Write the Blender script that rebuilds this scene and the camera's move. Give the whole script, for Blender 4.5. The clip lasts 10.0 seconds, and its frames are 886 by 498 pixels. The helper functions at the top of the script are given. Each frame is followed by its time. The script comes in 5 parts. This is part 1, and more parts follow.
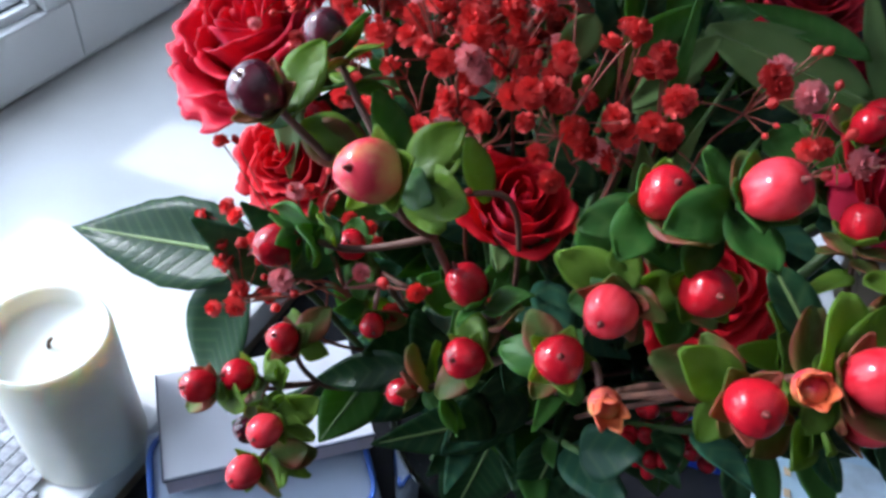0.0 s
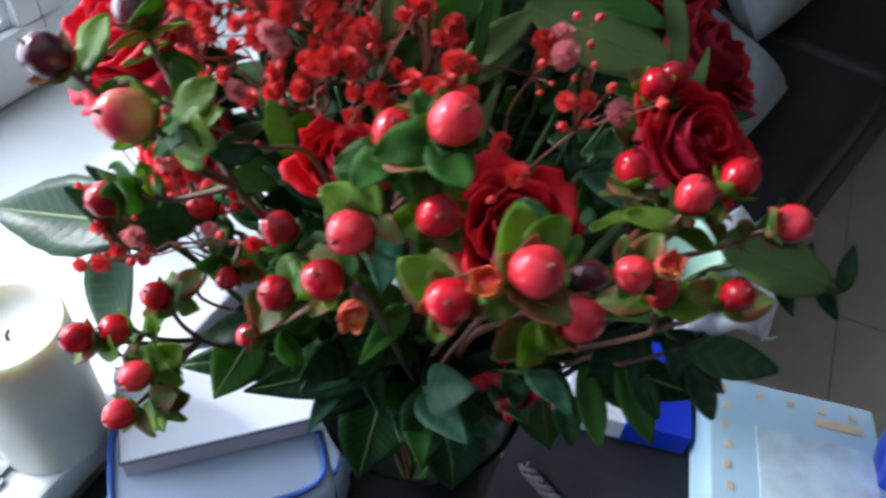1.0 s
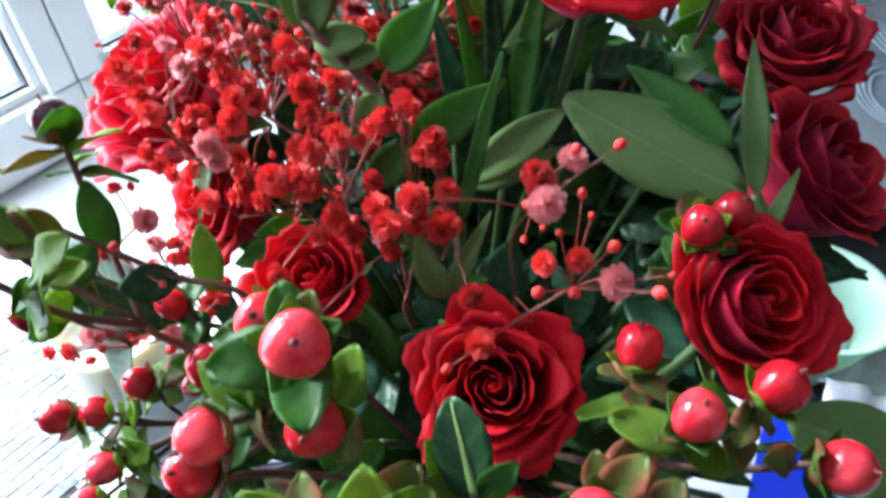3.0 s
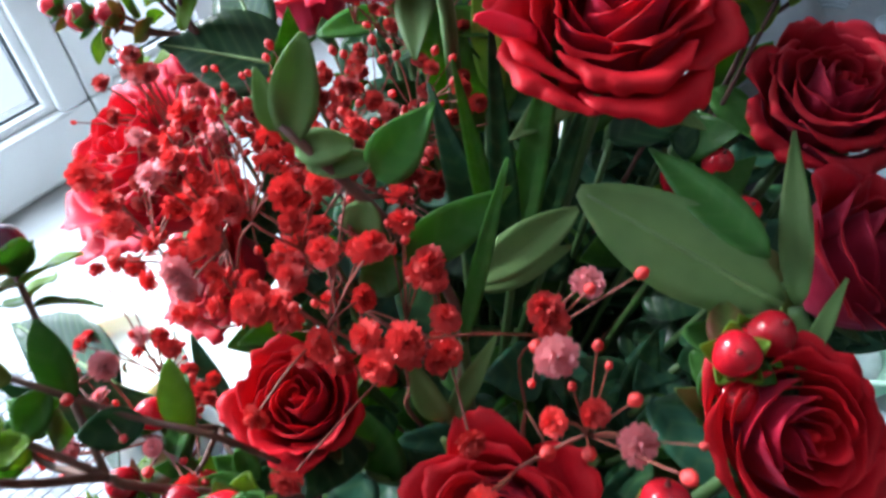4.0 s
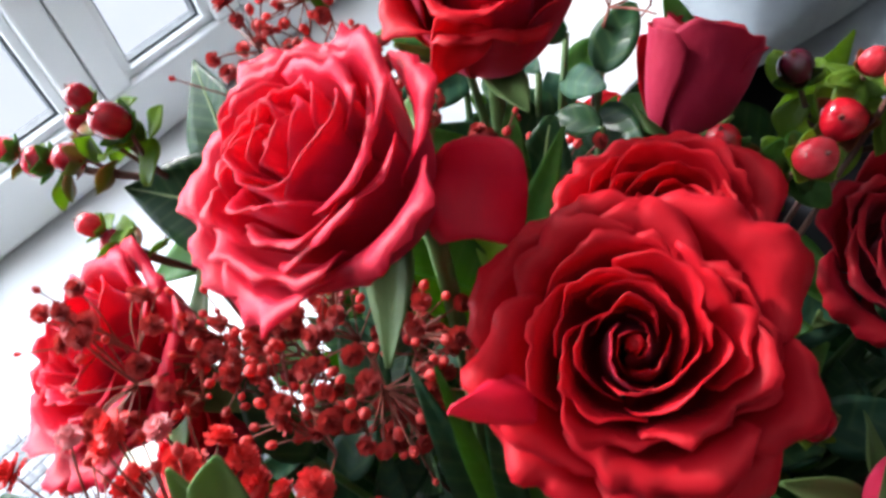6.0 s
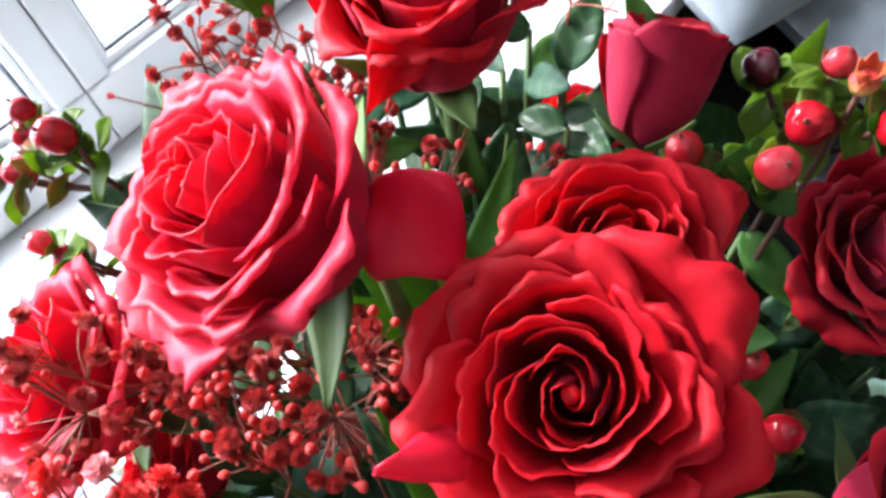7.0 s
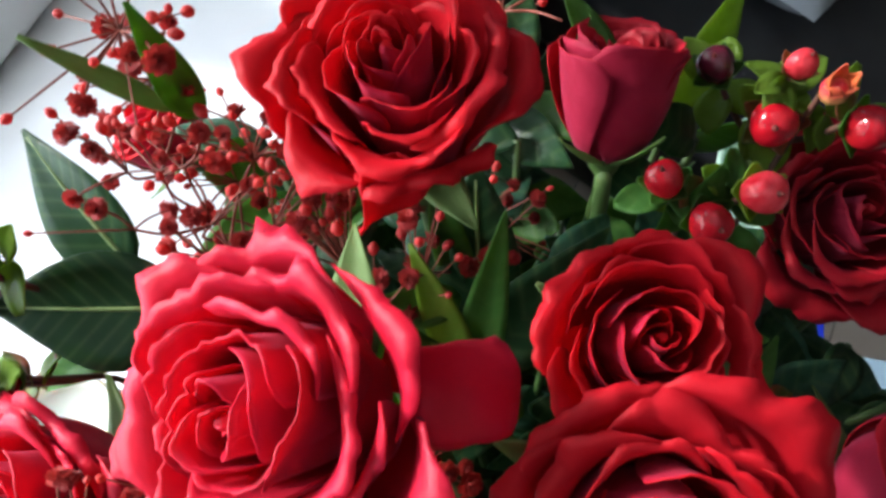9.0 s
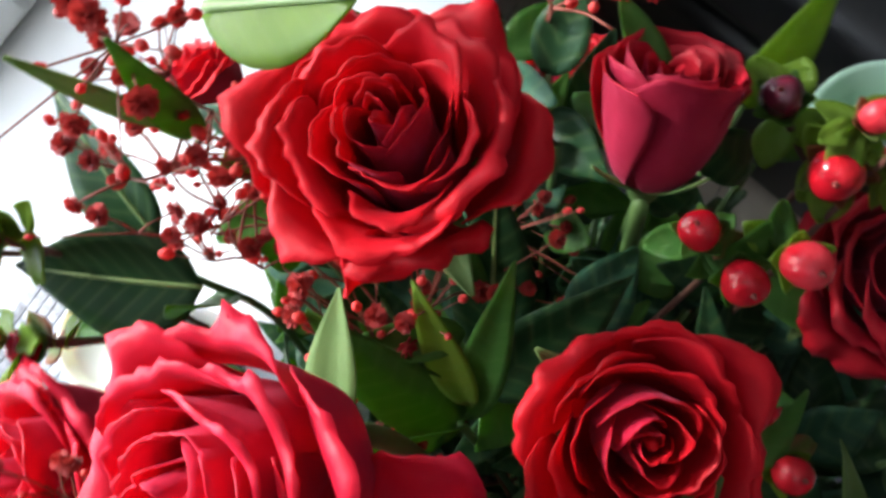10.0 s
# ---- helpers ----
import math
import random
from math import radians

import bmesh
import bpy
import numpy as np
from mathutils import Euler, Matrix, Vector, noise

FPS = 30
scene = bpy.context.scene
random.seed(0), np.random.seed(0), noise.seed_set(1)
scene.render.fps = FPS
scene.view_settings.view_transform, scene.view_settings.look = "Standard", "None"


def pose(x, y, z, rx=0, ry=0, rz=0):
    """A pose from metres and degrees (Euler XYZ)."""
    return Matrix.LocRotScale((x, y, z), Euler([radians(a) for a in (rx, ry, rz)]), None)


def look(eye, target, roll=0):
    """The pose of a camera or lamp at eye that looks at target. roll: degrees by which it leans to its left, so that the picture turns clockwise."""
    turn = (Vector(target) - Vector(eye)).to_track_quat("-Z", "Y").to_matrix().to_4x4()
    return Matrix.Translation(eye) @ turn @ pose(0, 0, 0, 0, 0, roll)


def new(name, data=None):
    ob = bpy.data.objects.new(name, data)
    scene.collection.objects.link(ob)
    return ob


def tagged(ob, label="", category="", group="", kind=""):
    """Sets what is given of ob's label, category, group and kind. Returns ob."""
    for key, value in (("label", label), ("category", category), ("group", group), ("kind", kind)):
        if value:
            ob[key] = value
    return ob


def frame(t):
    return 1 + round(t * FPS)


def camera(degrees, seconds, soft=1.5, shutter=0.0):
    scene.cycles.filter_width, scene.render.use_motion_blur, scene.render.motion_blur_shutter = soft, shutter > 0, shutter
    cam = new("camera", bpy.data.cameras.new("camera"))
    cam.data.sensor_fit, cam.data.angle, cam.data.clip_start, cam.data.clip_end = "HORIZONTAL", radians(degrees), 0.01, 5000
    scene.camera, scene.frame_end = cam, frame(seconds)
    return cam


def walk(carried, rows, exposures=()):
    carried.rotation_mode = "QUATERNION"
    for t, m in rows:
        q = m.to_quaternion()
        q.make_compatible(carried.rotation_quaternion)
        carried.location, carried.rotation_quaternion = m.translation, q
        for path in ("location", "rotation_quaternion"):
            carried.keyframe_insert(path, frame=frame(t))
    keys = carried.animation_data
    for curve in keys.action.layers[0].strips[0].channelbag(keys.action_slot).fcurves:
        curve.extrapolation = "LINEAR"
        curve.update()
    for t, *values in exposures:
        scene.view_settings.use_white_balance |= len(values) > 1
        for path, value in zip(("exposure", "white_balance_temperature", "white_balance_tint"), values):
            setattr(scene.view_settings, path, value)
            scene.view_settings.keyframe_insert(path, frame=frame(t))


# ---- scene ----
cam = camera(61.63, 10.0, soft=3.0, shutter=0.5)
PATH = [
    (0, (0.0081, 0.0039, 0.6460), (0.0587, 0.7011, -0.0691), 8.88),
    (0.5, (0.0233, -0.0040, 0.6498), (0.0781, 0.7038, -0.0544), 7.87),
    (1, (0.0684, -0.0280, 0.6592), (0.1051, 0.6771, -0.0491), 6.30),
    (1.5, (0.1088, -0.0176, 0.6753), (0.0819, 0.6696, -0.0506), 1.87),
    (2, (0.1322, 0.0207, 0.6653), (0.0535, 0.7015, -0.0629), 0.69),
    (2.2, (0.1298, 0.0275, 0.6610), (0.0156, 0.6982, -0.0719), 0.47),
    (3.3, (0.1192, 0.0576, 0.6690), (-0.0861, 0.7057, -0.0643), -2.85),
    (3.5, (0.1210, 0.0670, 0.6731), (-0.0913, 0.7123, -0.0607), -3.60),
    (4, (0.1152, 0.0866, 0.6702), (-0.1011, 0.7207, -0.0721), -4.00),
    (4.5, (0.1153, 0.1162, 0.6693), (-0.1195, 0.7352, -0.0802), -4.10),
    (5, (0.1015, 0.1349, 0.6749), (-0.1471, 0.7454, -0.0771), -4.33),
    (5.5, (0.0972, 0.1551, 0.6774), (-0.1477, 0.7423, -0.0941), -5.09),
    (6, (0.1043, 0.1851, 0.6950), (-0.1576, 0.7200, -0.1084), -12.05),
    (6.2, (0.1055, 0.1892, 0.6961), (-0.1561, 0.7212, -0.1092), -12.89),
    (7.3, (0.1151, 0.2056, 0.6946), (-0.1314, 0.6821, -0.1493), -15.13),
    (7.5, (0.1165, 0.2086, 0.6978), (-0.1194, 0.6682, -0.1584), -16.92),
    (8, (0.0984, 0.2295, 0.6929), (-0.0396, 0.6998, -0.1787), -10.73),
    (8.5, (0.0823, 0.2380, 0.6908), (-0.0025, 0.6707, -0.2068), -8.90),
    (9, (0.0771, 0.2466, 0.7118), (-0.0029, 0.6418, -0.2033), -11.28),
    (9.5, (0.0826, 0.2688, 0.7124), (-0.0043, 0.5951, -0.2289), -16.98),
    (10, (0.0897, 0.2839, 0.7122), (-0.0773, 0.5379, -0.2405), -26.32),
]
EXPOSURES = [(0, -0.45, 5550, 12), (1.2, -0.10, 5800, 11), (2, 0.78, 5950, 9), (3.5, 0.45, 5550, 7), (4, 0.38, 5600, 7), (4.5, 0.67, 5500, 5), (5, 0.12, 5650, 8), (5.5, 0.12, 5800, 9), (6, 0.25, 6150, 12), (7.5, 1.00, 6150, 14), (8.5, 1.02, 6150, 11), (9, -0.02, 6250, 10), (9.5, 0.75, 6300, 10), (10, 0.08, 6350, 10)]
walk(cam, [(t, look(eye, target, roll)) for t, eye, target, roll in PATH], exposures=EXPOSURES)

# ---- light ----
world = bpy.data.worlds.new("daylight")
scene.world = world
world.use_nodes = True
wt = world.node_tree
sky = wt.nodes.new("ShaderNodeTexSky")
sky.sky_type = "NISHITA"
sky.sun_disc = False
SUN_FROM = Vector((-0.95, 0.31, 0.56)).normalized()
sky.sun_elevation = math.asin(SUN_FROM.z)
sky.sun_rotation = math.atan2(SUN_FROM.x, SUN_FROM.y)
wt.links.new(sky.outputs[0], wt.nodes["Background"].inputs["Color"])
wt.nodes["Background"].inputs["Strength"].default_value = 0.14

sun = new("sun", bpy.data.lights.new("sun", "SUN"))
sun.data.energy, sun.data.angle, sun.data.color = 3.8, radians(4.0), (1.0, 0.96, 0.91)
sun.matrix_world = look(SUN_FROM * 5, (0, 0, 0))

# the window wall: U runs along it, N points into the room
U, N, W0 = Vector((0.404, 0.915, 0)).normalized(), Vector((0.915, -0.404, 0)).normalized(), Vector((-0.5746, 0.6686, 0))


def wall_at(a, b, z):
    return W0 + U * a + N * b + Vector((0, 0, z))


WALL = Matrix.Translation(W0) @ Matrix((U, -N, (0, 0, 1))).transposed().to_4x4()   # x along, y outwards, z up

sky_light = new("window_sky_light", bpy.data.lights.new("window_sky_light", "AREA"))
sky_light.data.shape, sky_light.data.size, sky_light.data.size_y = "RECTANGLE", 1.5, 1.2
sky_light.data.energy, sky_light.data.color = 24, (0.84, 0.92, 1.0)
sky_light.matrix_world = look(wall_at(-0.35, -0.16, 0.72), wall_at(-0.35, 1.0, 0.55))


# ---- materials ----
def material(name, color, rough=0.5, dark=None, scale=40.0, bump=0.0, bump_scale=200.0, metal=0.0, translucent=0.0, glow=None,
             sheen=0.0, spec=0.5, transmission=0.0, island=0.0, coat=0.0, sss=0.0, grad=0.0, vein=0.0, rim=0.0, streak=1.0):
    m = bpy.data.materials.new(name)
    m.use_nodes = True
    nt = m.node_tree
    b = nt.nodes["Principled BSDF"]
    out = nt.nodes["Material Output"]
    tc = nt.nodes.new("ShaderNodeTexCoord")
    n1 = nt.nodes.new("ShaderNodeTexNoise")
    n1.inputs["Scale"].default_value, n1.inputs["Detail"].default_value = scale, 6
    if streak != 1.0:
        mp = nt.nodes.new("ShaderNodeMapping")
        mp.inputs["Scale"].default_value = (1, 1, streak)
        nt.links.new(tc.outputs["Object"], mp.inputs["Vector"])
        nt.links.new(mp.outputs["Vector"], n1.inputs["Vector"])
    else:
        nt.links.new(tc.outputs["Object"], n1.inputs["Vector"])
    ramp = nt.nodes.new("ShaderNodeValToRGB")
    dark = dark or tuple(c * 0.7 for c in color)
    ramp.color_ramp.elements[0].position, ramp.color_ramp.elements[1].position = 0.32, 0.68
    ramp.color_ramp.elements[0].color, ramp.color_ramp.elements[1].color = (*dark, 1), (*color, 1)
    if grad:
        sep = nt.nodes.new("ShaderNodeSeparateXYZ")
        mad = nt.nodes.new("ShaderNodeMath")
        mad.operation = "MULTIPLY_ADD"
        mad.inputs[1].default_value = grad
        nt.links.new(tc.outputs["Object"], sep.inputs[0])
        nt.links.new(sep.outputs["Z"], mad.inputs[0])
        nt.links.new(n1.outputs["Fac"], mad.inputs[2])
        nt.links.new(mad.outputs[0], ramp.inputs["Fac"])
    elif rim:
        xyz = nt.nodes.new("ShaderNodeSeparateXYZ")
        ab, mad = nt.nodes.new("ShaderNodeMath"), nt.nodes.new("ShaderNodeMath")
        ab.operation, mad.operation = "ABSOLUTE", "MULTIPLY_ADD"
        mad.inputs[1].default_value = rim
        nt.links.new(tc.outputs["Object"], xyz.inputs[0])
        nt.links.new(xyz.outputs["X"], ab.inputs[0])
        nt.links.new(ab.outputs[0], mad.inputs[0])
        off = nt.nodes.new("ShaderNodeMath")
        off.operation = "SUBTRACT"
        off.inputs[1].default_value = 0.22
        nt.links.new(n1.outputs["Fac"], off.inputs[0])
        nt.links.new(off.outputs[0], mad.inputs[2])
        nt.links.new(mad.outputs[0], ramp.inputs["Fac"])
    else:
        nt.links.new(n1.outputs["Fac"], ramp.inputs["Fac"])
    last = ramp.outputs["Color"]
    if island:
        info = nt.nodes.new("ShaderNodeObjectInfo")
        hsv = nt.nodes.new("ShaderNodeHueSaturation")
        mr = nt.nodes.new("ShaderNodeMapRange")
        mr.inputs["To Min"].default_value, mr.inputs["To Max"].default_value = 1 - island, 1 + island
        nt.links.new(info.outputs["Random"], mr.inputs["Value"])
        nt.links.new(mr.outputs["Result"], hsv.inputs["Value"])
        nt.links.new(last, hsv.inputs["Color"])
        last = hsv.outputs["Color"]
    nt.links.new(last, b.inputs["Base Color"])
    b.inputs["Roughness"].default_value, b.inputs["Metallic"].default_value = rough, metal
    b.inputs["Specular IOR Level"].default_value = spec
    b.inputs["Coat Weight"].default_value, b.inputs["Coat Roughness"].default_value = coat, 0.12
    b.inputs["Transmission Weight"].default_value = transmission
    if sss:
        b.inputs["Subsurface Weight"].default_value = sss
        b.inputs["Subsurface Radius"].default_value = (0.012, 0.009, 0.006)
        b.inputs["Subsurface Scale"].default_value = 1.0
    if sheen:
        b.inputs["Sheen Weight"].default_value, b.inputs["Sheen Roughness"].default_value = sheen, 0.4
        b.inputs["Sheen Tint"].default_value = (1.0, 0.22, 0.36, 1)
    if bump:
        n2 = nt.nodes.new("ShaderNodeTexNoise")
        n2.inputs["Scale"].default_value, n2.inputs["Detail"].default_value = bump_scale, 4
        nt.links.new(tc.outputs["Object"], n2.inputs["Vector"])
        bp = nt.nodes.new("ShaderNodeBump")
        bp.inputs["Strength"].default_value, bp.inputs["Distance"].default_value = bump, 0.001
        nt.links.new(n2.outputs["Fac"], bp.inputs["Height"])
        if vein:
            # side veins run forwards from the midrib
            s = nt.nodes.new("ShaderNodeSeparateXYZ")
            ops = [nt.nodes.new("ShaderNodeMath") for _ in range(5)]
            for o, kind in zip(ops, ("ABSOLUTE", "MULTIPLY_ADD", "MULTIPLY", "SINE", "POWER")):
                o.operation = kind
            nt.links.new(tc.outputs["Object"], s.inputs[0])
            nt.links.new(s.outputs["X"], ops[0].inputs[0])
            nt.links.new(ops[0].outputs[0], ops[1].inputs[0])
            ops[1].inputs[1].default_value = -0.9
            nt.links.new(s.outputs["Y"], ops[1].inputs[2])
            nt.links.new(ops[1].outputs[0], ops[2].inputs[0])
            ops[2].inputs[1].default_value = 3.1416 / vein
            nt.links.new(ops[2].outputs[0], ops[3].inputs[0])
            nt.links.new(ops[3].outputs[0], ops[4].inputs[0])
            ops[4].inputs[1].default_value = 8.0
            vb = nt.nodes.new("ShaderNodeBump")
            vb.invert = True
            vb.inputs["Strength"].default_value, vb.inputs["Distance"].default_value = 0.16, 0.0005
            nt.links.new(ops[4].outputs[0], vb.inputs["Height"])
            nt.links.new(vb.outputs["Normal"], bp.inputs["Normal"])
            vm = nt.nodes.new("ShaderNodeMix")
            vm.data_type = "RGBA"
            vf = nt.nodes.new("ShaderNodeMath")
            vf.operation = "MULTIPLY"
            vf.inputs[1].default_value = 0.10
            nt.links.new(ops[4].outputs[0], vf.inputs[0])
            nt.links.new(vf.outputs[0], vm.inputs["Factor"])
            nt.links.new(last, vm.inputs["A"])
            vm.inputs["B"].default_value = (0.26, 0.36, 0.10, 1)
            nt.links.new(vm.outputs["Result"], b.inputs["Base Color"])
        nt.links.new(bp.outputs["Normal"], b.inputs["Normal"])
    if translucent:
        tr = nt.nodes.new("ShaderNodeBsdfTranslucent")
        tr.inputs["Color"].default_value = (*(glow or color), 1)
        mix = nt.nodes.new("ShaderNodeMixShader")
        mix.inputs["Fac"].default_value = translucent
        nt.links.new(b.outputs[0], mix.inputs[1])
        nt.links.new(tr.outputs[0], mix.inputs[2])
        nt.links.new(mix.outputs[0], out.inputs["Surface"])
    return m


M = {
    "petal": material("rose_petal", (0.79, 0.014, 0.030), 0.52, (0.66, 0.008, 0.018), 55, 0.3, 300, translucent=0.36, glow=(0.85, 0.014, 0.04), sheen=0.07, spec=0.25, island=0.2),
    # crimson roses; also carries the sunlight on the front rose's bent petal
    "petal_pink": material("rose_petal_bright", (0.83, 0.018, 0.066), 0.46, (0.73, 0.010, 0.038), 55, 0.3, 300, translucent=0.36, glow=(0.90, 0.03, 0.08), sheen=0.10, spec=0.32, island=0.14),
    "petal_dark": material("rose_petal_dark", (0.56, 0.010, 0.030), 0.52, (0.38, 0.005, 0.012), 55, 0.35, 300, translucent=0.22, glow=(0.5, 0.006, 0.02), sheen=0.12, spec=0.25, island=0.16),
    "petal_back": material("rose_petal_reverse", (0.60, 0.022, 0.070), 0.6, (0.46, 0.012, 0.045), 55, 0.3, 300, translucent=0.30, glow=(0.85, 0.014, 0.04), sheen=0.30, spec=0.15, island=0.15),
    "petal_back_dark": material("dark_rose_petal_reverse", (0.40, 0.018, 0.055), 0.6, (0.28, 0.008, 0.030), 55, 0.3, 300, translucent=0.2, glow=(0.5, 0.006, 0.02), sheen=0.30, spec=0.15, island=0.15),
    "berry": material("red_berry", (0.52, 0.008, 0.018), 0.16, (0.30, 0.004, 0.012), 240, spec=0.5, coat=0.2, sss=0.06, island=0.25, streak=0.12),
    "berry_pink": material("pink_berry", (0.74, 0.055, 0.075), 0.16, (0.56, 0.010, 0.022), 260, spec=0.5, coat=0.2, sss=0.08, island=0.15, streak=0.12),
    "berry_yellow": material("yellow_red_berry", (0.70, 0.50, 0.15), 0.2, (0.68, 0.045, 0.07), 110, spec=0.5, coat=0.2, sss=0.08, grad=-26.0),
    "berry_tip": material("dry_berry_tip", (0.22, 0.03, 0.02), 0.7, (0.10, 0.015, 0.012), 300),
    "berry_dark": material("dark_berry", (0.10, 0.008, 0.02), 0.2, (0.04, 0.005, 0.014), 120, spec=0.6, coat=0.5, island=0.3),
    "orange": material("orange_calyx", (0.75, 0.22, 0.06), 0.4, (0.6, 0.07, 0.04), 160, translucent=0.2),
    "gyp": material("red_gypsophila", (0.76, 0.085, 0.068), 0.6, (0.60, 0.030, 0.030), 300, translucent=0.3, glow=(0.80, 0.035, 0.035), island=0.35),
    # the red gypsophila again, with the shade of the rear sprays in its colour
    "gyp_dusky": material("shaded_red_gypsophila", (0.50, 0.050, 0.045), 0.65, (0.34, 0.022, 0.022), 300, translucent=0.25, glow=(0.6, 0.05, 0.04), island=0.35),
    "gyp_pink": material("pale_pink_gypsophila", (0.85, 0.36, 0.38), 0.6, (0.75, 0.16, 0.18), 300, translucent=0.25, glow=(0.9, 0.4, 0.4), island=0.1),
    "gyp_stem": material("gypsophila_stem", (0.26, 0.06, 0.035), 0.55, (0.2, 0.04, 0.02), 200),
    "stem": material("green_stem", (0.08, 0.15, 0.035), 0.5, (0.045, 0.10, 0.022), 60, 0.1, 300),
    "brown": material("brown_stem", (0.17, 0.07, 0.045), 0.6, (0.09, 0.045, 0.03), 90, 0.2, 300),
    "leaf": material("green_leaf", (0.052, 0.145, 0.026), 0.38, (0.028, 0.088, 0.018), 60, 0.15, 220, translucent=0.32, glow=(0.24, 0.46, 0.03), island=0.35, spec=0.16, vein=0.0065),
    "leaf_dark": material("dark_glossy_leaf", (0.018, 0.060, 0.022), 0.32, (0.010, 0.034, 0.014), 70, 0.25, 180, translucent=0.16, glow=(0.10, 0.28, 0.03), island=0.35, spec=0.18, vein=0.0065),
    "leaf_pale": material("pale_matt_leaf", (0.17, 0.26, 0.085), 0.55, (0.11, 0.19, 0.060), 50, 0.15, 240, translucent=0.25, glow=(0.25, 0.40, 0.07), island=0.16, spec=0.2),
    "leaf_lime": material("lime_leaf", (0.17, 0.27, 0.03), 0.40, (0.075, 0.155, 0.02), 70, 0.12, 220, translucent=0.38, glow=(0.42, 0.60, 0.03), island=0.25, spec=0.2, vein=0.0045),
    "leaf_bluish": material("bluish_leaf", (0.032, 0.098, 0.055), 0.34, (0.018, 0.060, 0.035), 60, 0.12, 240, translucent=0.2, glow=(0.14, 0.32, 0.10), island=0.25, spec=0.18, vein=0.0065),
    "leaf_red": material("reddish_green_leaf", (0.26, 0.06, 0.04), 0.42, (0.09, 0.14, 0.03), 75, 0.12, 240, translucent=0.3, glow=(0.4, 0.36, 0.05), island=0.25, spec=0.2, rim=80.0, vein=0.0045),
    "rib": material("leaf_rib", (0.20, 0.31, 0.09), 0.5),
    "dry": material("dry_leaf", (0.48, 0.26, 0.11), 0.7, (0.3, 0.14, 0.06), 120),
    "pvc": material("white_pvc", (0.80, 0.81, 0.81), 0.32, (0.76, 0.77, 0.77), 6, 0.03, 60),
    "sill": material("white_sill", (0.80, 0.80, 0.79), 0.3, (0.74, 0.74, 0.73), 9, 0.04, 50),
    "gasket": material("grey_gasket", (0.10, 0.11, 0.12), 0.6),
    "wall": material("wall_paint", (0.38, 0.37, 0.36), 0.85, (0.34, 0.33, 0.32), 5, 0.15, 120),
    "ceiling": material("ceiling_paint", (0.78, 0.78, 0.77), 0.9, (0.74, 0.74, 0.73), 4),
    "floor": material("beige_laminate", (0.62, 0.54, 0.45), 0.45, (0.54, 0.46, 0.38), 9, 0.1, 90),
    "table": material("black_tabletop", (0.014, 0.014, 0.016), 0.5, (0.008, 0.008, 0.010), 30, 0.1, 200, spec=0.2),
    "mat": material("woven_grey", (0.42, 0.43, 0.45), 0.8, (0.2, 0.2, 0.22), 140, 0.3, 300, island=0.4),
    "cord": material("grey_cord", (0.035, 0.036, 0.038), 0.8, (0.018, 0.018, 0.020), 160, 0.3, 400),
    "wax": material("ivory_wax", (0.78, 0.77, 0.68), 0.42, (0.73, 0.72, 0.62), 25, 0.05, 120, sss=0.5),
    "wick": material("burnt_wick", (0.10, 0.06, 0.035), 0.9),
    "carton": material("white_carton", (0.62, 0.62, 0.66), 0.55, (0.57, 0.57, 0.61), 14),
    "carton_edge": material("grey_carton_edge", (0.16, 0.17, 0.22), 0.6),
    "lilac": material("lilac_carton", (0.60, 0.52, 0.58), 0.6, (0.54, 0.47, 0.53), 14),
    "tub": material("cloudy_plastic", (0.55, 0.62, 0.74), 0.3, (0.48, 0.55, 0.68), 18, translucent=0.35, glow=(0.6, 0.68, 0.8)),
    "blue": material("blue_plastic", (0.01, 0.03, 0.42), 0.3, (0.006, 0.018, 0.32), 20),
    "rim_blue": material("blue_seal", (0.05, 0.12, 0.42), 0.35),
    "teal": material("teal_plastic", (0.03, 0.30, 0.24), 0.35),
    "pale_blue": material("pale_blue_carton", (0.42, 0.57, 0.66), 0.5, (0.36, 0.52, 0.62), 14),
    "pale_panel": material("pale_panel", (0.55, 0.68, 0.74), 0.5),
    "peach": material("peach_print", (0.68, 0.52, 0.34), 0.6),
    "mint": material("mint_plastic", (0.56, 0.74, 0.60), 0.35, (0.52, 0.70, 0.56), 12, translucent=0.3, glow=(0.5, 0.8, 0.55)),
    "tissue": material("white_paper", (0.80, 0.80, 0.82), 0.8, translucent=0.2),
    "sofa": material("black_leather", (0.014, 0.014, 0.015), 0.42, (0.009, 0.009, 0.010), 30, 0.3, 260),
    "cushion": material("grey_cushion", (0.34, 0.37, 0.39), 0.9, (0.28, 0.31, 0.33), 26, 0.4, 700),
    "swirl": material("pale_blue_thread", (0.50, 0.60, 0.66), 0.85),
    "foil": material("crumpled_foil", (0.7, 0.72, 0.76), 0.2, (0.5, 0.52, 0.58), 60, 0.4, 90, metal=1.0),
    "outdoor_white": material("pale_ground", (0.82, 0.82, 0.82), 0.9, (0.76, 0.77, 0.78), 0.4),
}


def glass_material(name, color=(1, 1, 1), rough=0.0, ior=1.45):
    m = bpy.data.materials.new(name)
    m.use_nodes = True
    b = m.node_tree.nodes["Principled BSDF"]
    b.inputs["Base Color"].default_value = (*color, 1)
    b.inputs["Transmission Weight"].default_value = 1.0
    b.inputs["Roughness"].default_value, b.inputs["IOR"].default_value = rough, ior
    return m


M["glass"] = glass_material("clear_glass", (0.93, 0.96, 0.95), 0.02)
M["pane"] = glass_material("window_glass", (0.98, 0.99, 0.99), 0.0, 1.05)


